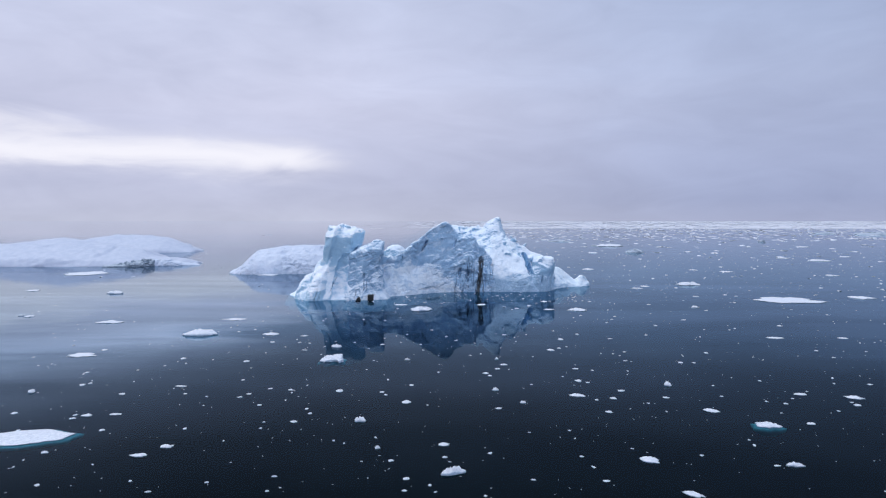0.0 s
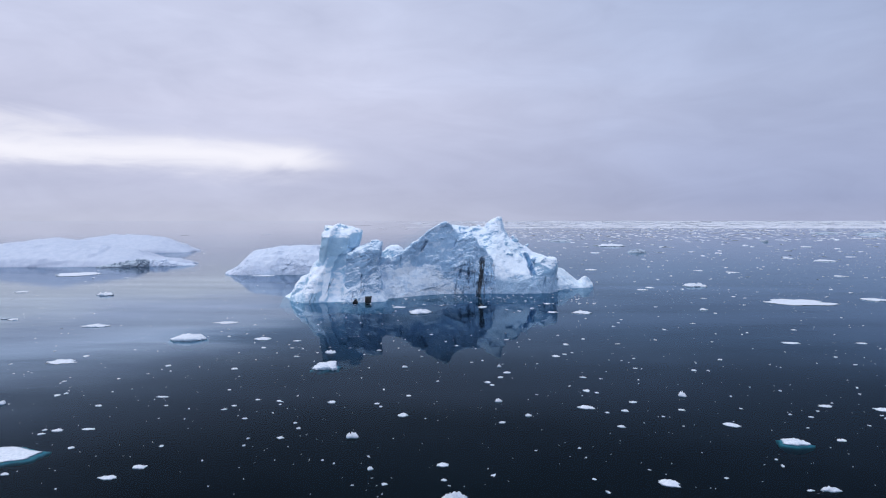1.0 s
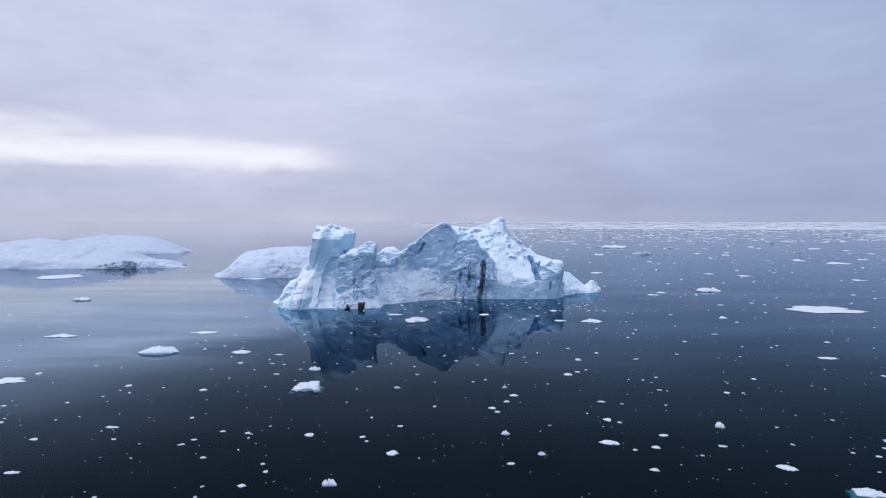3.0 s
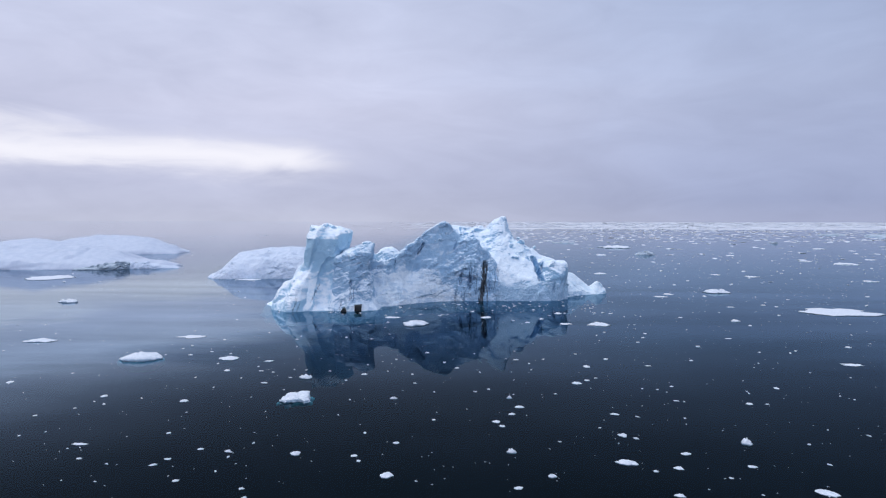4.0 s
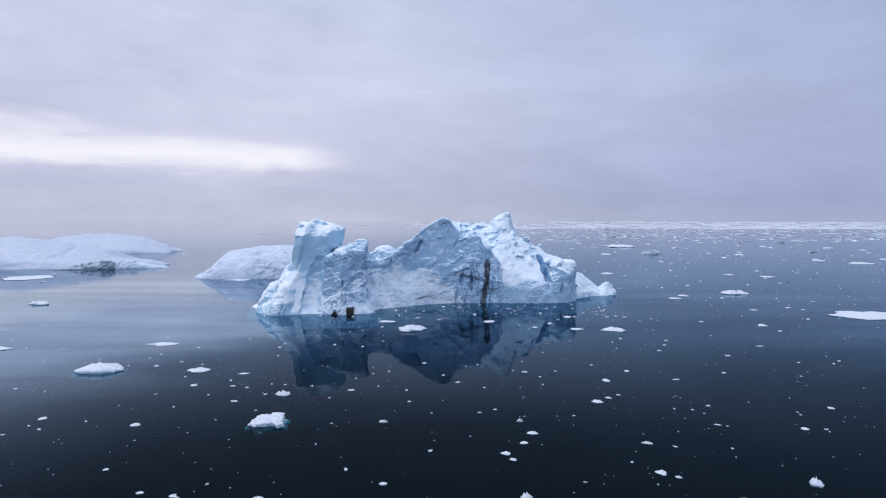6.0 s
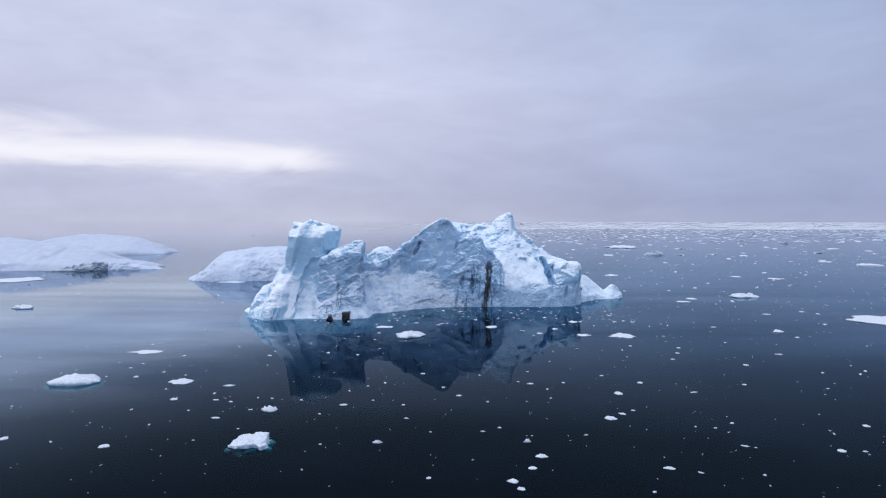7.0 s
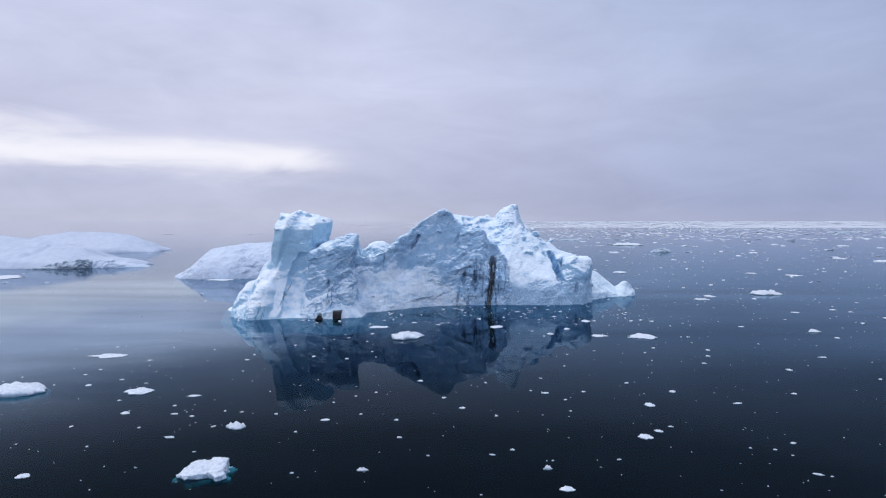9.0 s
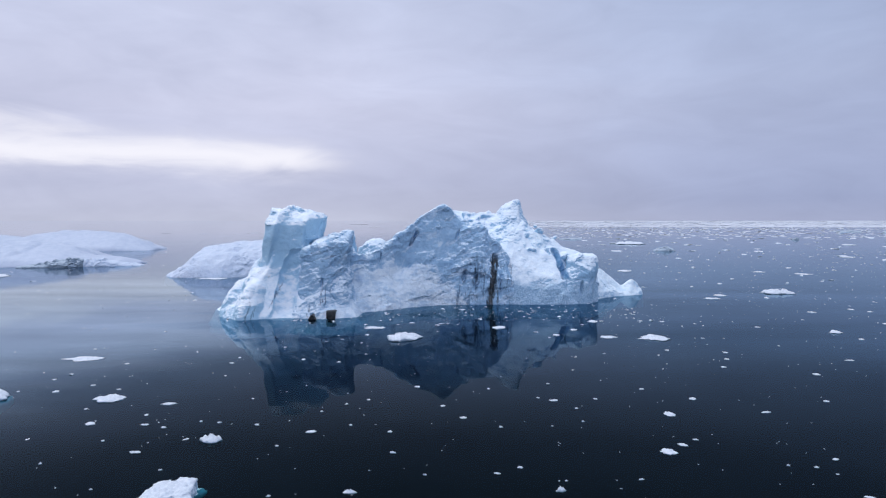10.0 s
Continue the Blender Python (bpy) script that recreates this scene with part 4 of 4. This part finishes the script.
floe(-73.6, 130.1, 5.47, 3.02, 0.32, -3, 0.35, 0)
floe(-96.7, 138.0, 2.07, 2.28, 0.25, 12, 0.35, 0)
floe(-99.2, 139.3, 1.83, 1.61, 0.26, 3, 0.5, 0, DIRTY_ICE, label="small dark dirt-stained piece of floating ice")
floe(-48.2, 116.0, 6.6, 4.4, 1.05, 7, 0.18, 0.5, ragged=0.5, label="snowy white floe with a rounded back")
floe(-47.8, 134.4, 4.78, 2.97, 0.13, -2, 0.2, 0, label="flat thin white floe of snowy ice")
floe(-34.5, 116.5, 3.27, 2.43, 0.29, -9, 0.35, 0)
floe(-32.1, 108.8, 0.92, 0.92, 0.12, -2, 0.35, 0)
floe(-61.0, 98.4, 4.42, 2.87, 0.17, -3, 0.2, 0, label="flat thin white floe of snowy ice")
floe(-59.3, 102.2, 0.96, 1.06, 0.15, -3, 0.35, 0)
floe(-42.9, 95.8, 0.82, 0.90, 0.14, 13, 0.35, 0)
floe(-32.0, 93.9, 1.07, 0.92, 0.13, -5, 0.35, 0)
floe(83.0, 205.1, 6.67, 5.46, 0.91, -14, 0.55, 0, label="chunky heaped white block of floating ice")
floe(94.6, 165.8, 15.70, 12.01, 0.42, -4, 0.2, 0, label="flat thin white floe of snowy ice")
floe(119.0, 170.5, 6.34, 5.12, 0.42, -9, 0.35, 0)
floe(153.7, 238.6, 3.78, 4.16, 0.34, 8, 0.35, 0)
floe(62.7, 112.8, 3.18, 1.69, 0.08, -1, 0.2, 0, label="flat thin white floe of snowy ice")
floe(75.5, 112.6, 1.91, 1.27, 0.08, -2, 0.2, 0, label="flat thin white floe of snowy ice")
floe(63.9, 152.6, 1.86, 1.54, 0.34, -11, 0.55, 0, label="chunky heaped white block of floating ice")
floe(120.5, 256.8, 4.78, 5.25, 0.14, 4, 0.2, 0, label="flat thin white floe of snowy ice")
floe(66.8, 200.6, 2.81, 3.07, 0.21, -2, 0.35, 0)
floe(193.8, 344.3, 6.39, 7.03, 0.36, -8, 0.35, 0)
floe(201.9, 323.5, 10.75, 10.91, 0.42, -12, 0.8, 0, label="long low rugged white floe among pack ice")
floe(134.9, 497.1, 23.61, 25.97, 1.11, -12, 0.8, 0, label="long low rugged white floe among pack ice")
floe(285.2, 479.4, 8.01, 8.81, 0.51, -9, 0.35, 0)
floe(109.9, 264.3, 3.45, 3.55, 0.19, 5, 0.35, 0)
floe(64.0, 268.1, 4.99, 5.49, 0.38, -10, 0.35, 0)
growler(127.2, 402.9, 13.0, 6.7, 2.3, 24.5)
growler(306.1, 580.6, 7.5, 3.9, 1.9, 49.9)
growler(114.2, 595.4, 22.1, 8.6, 1.2, 26.5)
floe(44.5, 126.2, 0.71, 0.79, 0.14, 8, 0.35, 0)
floe(70.7, 125.7, 0.95, 1.04, 0.13, -3, 0.35, 0)
floe(43.9, 99.9, 0.66, 0.73, 0.11, 14, 0.35, 0)
floe(63.6, 101.6, 0.58, 0.63, 0.11, -1, 0.35, 0)
floe(36.9, 93.1, 0.79, 0.68, 0.10, -7, 0.35, 0)
growler(568.3, 906.8, 42.0, 19.9, 1.9, 1.8)
growler(607.7, 854.7, 54.7, 32.8, 3.2, 12.4)
floe(-71.1, 241.7, 8.98, 5.69, 0.13, 3, 0.2, 0, label="flat thin white floe of snowy ice")
floe(-27.6, 114.7, 1.39, 0.66, 0.13, 9, 0.35, 0)
floe(-27.0, 108.6, 0.75, 0.36, 0.08, -0, 0.35, 0)
floe(-25.0, 107.9, 0.44, 0.35, 0.08, -13, 0.35, 0)
floe(-41.7, 119.0, 0.72, 0.64, 0.11, -7, 0.35, 0)
floe(-24.6, 102.1, 0.97, 0.41, 0.10, -7, 0.35, 0)
floe(-28.6, 104.6, 0.28, 0.23, 0.08, -8, 0.35, 0)
floe(-30.7, 99.9, 0.21, 0.23, 0.08, -8, 0.35, 0)
floe(-20.5, 109.2, 0.46, 0.27, 0.08, 10, 0.35, 0)
floe(-22.3, 109.5, 0.25, 0.28, 0.08, -10, 0.35, 0)
floe(-16.9, 108.6, 0.40, 0.27, 0.08, -13, 0.35, 0)
floe(-13.7, 103.5, 0.32, 0.22, 0.08, 12, 0.35, 0)
floe(-40.6, 131.6, 0.57, 0.55, 0.08, 2, 0.35, 0)
floe(-39.1, 121.5, 0.56, 0.28, 0.08, 14, 0.35, 0)
floe(-35.4, 119.9, 0.49, 0.26, 0.08, -3, 0.35, 0)
floe(-27.3, 131.9, 0.57, 0.55, 0.08, 11, 0.35, 0)
floe(-11.8, 94.5, 0.33, 0.20, 0.08, 4, 0.35, 0)
floe(-24.3, 95.5, 0.23, 0.15, 0.08, 8, 0.35, 0)
floe(-28.2, 111.3, 0.37, 0.39, 0.08, 7, 0.35, 0)
floe(-13.6, 132.5, 0.51, 0.56, 0.08, -0, 0.35, 0)
floe(-7.7, 116.1, 0.34, 0.35, 0.08, -11, 0.35, 0)
floe(-11.8, 112.4, 0.27, 0.30, 0.08, -8, 0.35, 0)
floe(-8.4, 108.5, 0.30, 0.18, 0.08, 10, 0.35, 0)
floe(-11.6, 106.8, 0.87, 0.50, 0.11, 11, 0.35, 0)
floe(-4.7, 106.8, 0.39, 0.42, 0.09, 12, 0.35, 0)
floe(-2.9, 120.9, 0.74, 0.54, 0.09, -5, 0.35, 0)
floe(-0.1, 114.1, 0.55, 0.43, 0.08, 4, 0.35, 0)
floe(1.8, 110.5, 0.73, 0.48, 0.10, 8, 0.35, 0)
floe(5.1, 108.0, 0.35, 0.26, 0.08, 4, 0.35, 0)
floe(11.3, 115.9, 0.91, 0.46, 0.09, 9, 0.35, 0)
floe(-6.4, 95.0, 0.90, 0.31, 0.18, 1, 0.55, 0, label="chunky heaped white block of floating ice")
floe(5.7, 99.2, 0.41, 0.30, 0.08, 4, 0.35, 0)
floe(8.0, 95.3, 0.68, 0.33, 0.23, 5, 0.55, 0, label="chunky heaped white block of floating ice")
floe(-1.4, 97.9, 0.28, 0.17, 0.08, -6, 0.35, 0)
floe(4.9, 120.1, 0.37, 0.26, 0.08, 12, 0.35, 0)
floe(12.8, 109.5, 0.31, 0.19, 0.08, 13, 0.35, 0)
floe(18.0, 150.5, 1.07, 1.17, 0.17, -12, 0.35, 0)
floe(-12.2, 150.7, 0.71, 0.79, 0.10, 13, 0.35, 0)
floe(25.7, 116.4, 0.74, 0.70, 0.13, 13, 0.35, 0)
floe(21.6, 120.0, 0.55, 0.39, 0.08, 5, 0.35, 0)
floe(19.7, 103.7, 0.82, 0.58, 0.10, -38, 0.35, 0, label="small tilted white floe with a ragged edge")
floe(21.2, 104.9, 0.47, 0.23, 0.08, -13, 0.35, 0)
floe(31.0, 112.1, 0.91, 0.41, 0.08, 11, 0.35, 0)
floe(35.1, 129.8, 0.63, 0.52, 0.08, -10, 0.35, 0)
floe(37.5, 134.1, 0.66, 0.58, 0.08, 13, 0.35, 0)
floe(39.2, 138.1, 0.62, 0.64, 0.09, 5, 0.35, 0)
floe(73.1, 174.1, 1.66, 1.31, 0.13, -12, 0.35, 0)
floe(62.4, 194.7, 3.37, 2.39, 0.20, -9, 0.35, 0)
floe(30.3, 100.7, 0.51, 0.33, 0.08, 4, 0.35, 0)
floe(27.9, 99.2, 0.37, 0.18, 0.08, 2, 0.35, 0)
floe(26.0, 99.6, 0.25, 0.19, 0.08, 7, 0.35, 0)
floe(14.1, 97.1, 0.47, 0.17, 0.08, 12, 0.35, 0)
floe(83.3, 177.8, 1.26, 1.38, 0.13, -8, 0.35, 0)
floe(85.1, 174.7, 0.89, 0.98, 0.13, -14, 0.35, 0)
floe(53.8, 157.7, 1.15, 0.65, 0.08, 12, 0.35, 0)
floe(31.6, 139.5, 0.55, 0.61, 0.09, -14, 0.35, 0)
floe(53.4, 133.4, 1.32, 0.49, 0.08, 3, 0.2, 0, label="flat thin white floe of snowy ice")
floe(39.0, 115.6, 0.57, 0.46, 0.09, -11, 0.35, 0)
floe(64.4, 147.2, 0.77, 0.79, 0.10, 9, 0.35, 0)

# ------------------------------------------------------------------ brash: crumbs of ice nobody could count
def crumbs(name, label, spots, mat, flat):
    ico = bmesh.new()
    bmesh.ops.create_icosphere(ico, subdivisions=1, radius=0.5)
    base = np.array([v.co[:] for v in ico.verts])
    tris = np.array([[v.index for v in f.verts] for f in ico.faces])
    ico.free()
    rng = np.random.default_rng(7)
    n = len(spots)
    jag = 1 + 0.35 * rng.standard_normal((n, len(base), 1)).clip(-1.2, 1.2)
    ang = rng.random(n) * 6.283
    size = spots[:, 2]
    pts = base[None] * jag * np.stack([size * (0.8 + 0.9 * rng.random(n)), size * (0.6 + 0.5 * rng.random(n)), size * flat * (0.6 + 0.8 * rng.random(n))], 1)[:, None, :]
    c, s = np.cos(ang)[:, None], np.sin(ang)[:, None]
    xy = np.stack([pts[..., 0] * c - pts[..., 1] * s, pts[..., 0] * s + pts[..., 1] * c, pts[..., 2]], -1)
    xy[..., 0] += spots[:, 0:1]
    xy[..., 1] += spots[:, 1:2]
    xy[..., 2] += 0.12 * size[:, None] * flat
    me = bpy.data.meshes.new(name)
    me.from_pydata(xy.reshape(-1, 3).tolist(), [], (tris[None] + (np.arange(n) * len(base))[:, None, None]).reshape(-1, 3).tolist())
    me.materials.append(mat)
    return tagged(new(name, me), label, "brash ice", kind="stuff")


def scatter(n, y0, y1, spread, lo, hi, power, seed, bias=0.0):
    rng = np.random.default_rng(seed)
    y = y0 + (y1 - y0) * rng.random(n) ** 0.62
    u = 2 * rng.random(n) - 1
    if bias:
        u = 1 - (1 - u) * (rng.random(n) ** bias)
    size = lo + (hi - lo) * rng.random(n) ** power
    return np.stack([u * y * spread, y, size], 1)


crumbs("brash_ice", "scattered crumbs of white ice on the still water", scatter(5600, 22, 330, 0.85, 0.10, 0.5, 7.0, 3), FLOE_SNOW, 0.3)
lee = np.random.default_rng(21)
crumbs("brash_ice", "crumbs of ice gathered before the foot of the berg",
       np.stack([lee.uniform(-40, 42, 620), 180 + lee.normal(-8, 7, 620), 0.12 + 0.6 * lee.random(620) ** 4], 1), FLOE_SNOW, 0.4)
crumbs("brash_ice", "small pieces of ice in the middle distance", scatter(1150, 150, 420, 0.85, 0.25, 1.6, 5.0, 17, 0.6), FLOE_SNOW, 0.3)
pack = scatter(4500, 300, 1600, 0.85, 0.5, 6.0, 4.5, 5, 0.3)
crumbs("brash_ice", "far pieces of white pack ice towards the horizon", pack[pack[:, 0] > 0.0 * pack[:, 1]], FLOE_SNOW, 0.14)


def drifts(n, y0, y1, left, lo, hi, seed):
    """Spots of ice drawn together into long rafts lying across the view."""
    rng = np.random.default_rng(seed)
    rafts = n // 14
    cy = y0 * (y1 / y0) ** rng.random(rafts)
    cx = cy * (left + (0.95 - left) * rng.random(rafts) ** 0.8)
    k = rng.integers(0, rafts, n)
    y = cy[k] * (1 + 0.025 * rng.standard_normal(n))
    x = cx[k] + cy[k] * 0.06 * rng.standard_normal(n)
    return np.stack([x, y.clip(y0, y1), (lo + (hi - lo) * rng.random(n) ** 3.0) * (y / y0) ** 0.7], 1)


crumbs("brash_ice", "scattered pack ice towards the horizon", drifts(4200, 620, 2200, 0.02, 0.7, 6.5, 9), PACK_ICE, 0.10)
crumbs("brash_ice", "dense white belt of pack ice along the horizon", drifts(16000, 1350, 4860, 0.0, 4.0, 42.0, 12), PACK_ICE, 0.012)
crumbs("brash_ice", "faint floes lying far off in the haze", drifts(160, 700, 1500, -0.42, 2.0, 10.0, 31)[:110], HAZED_ICE, 0.06)
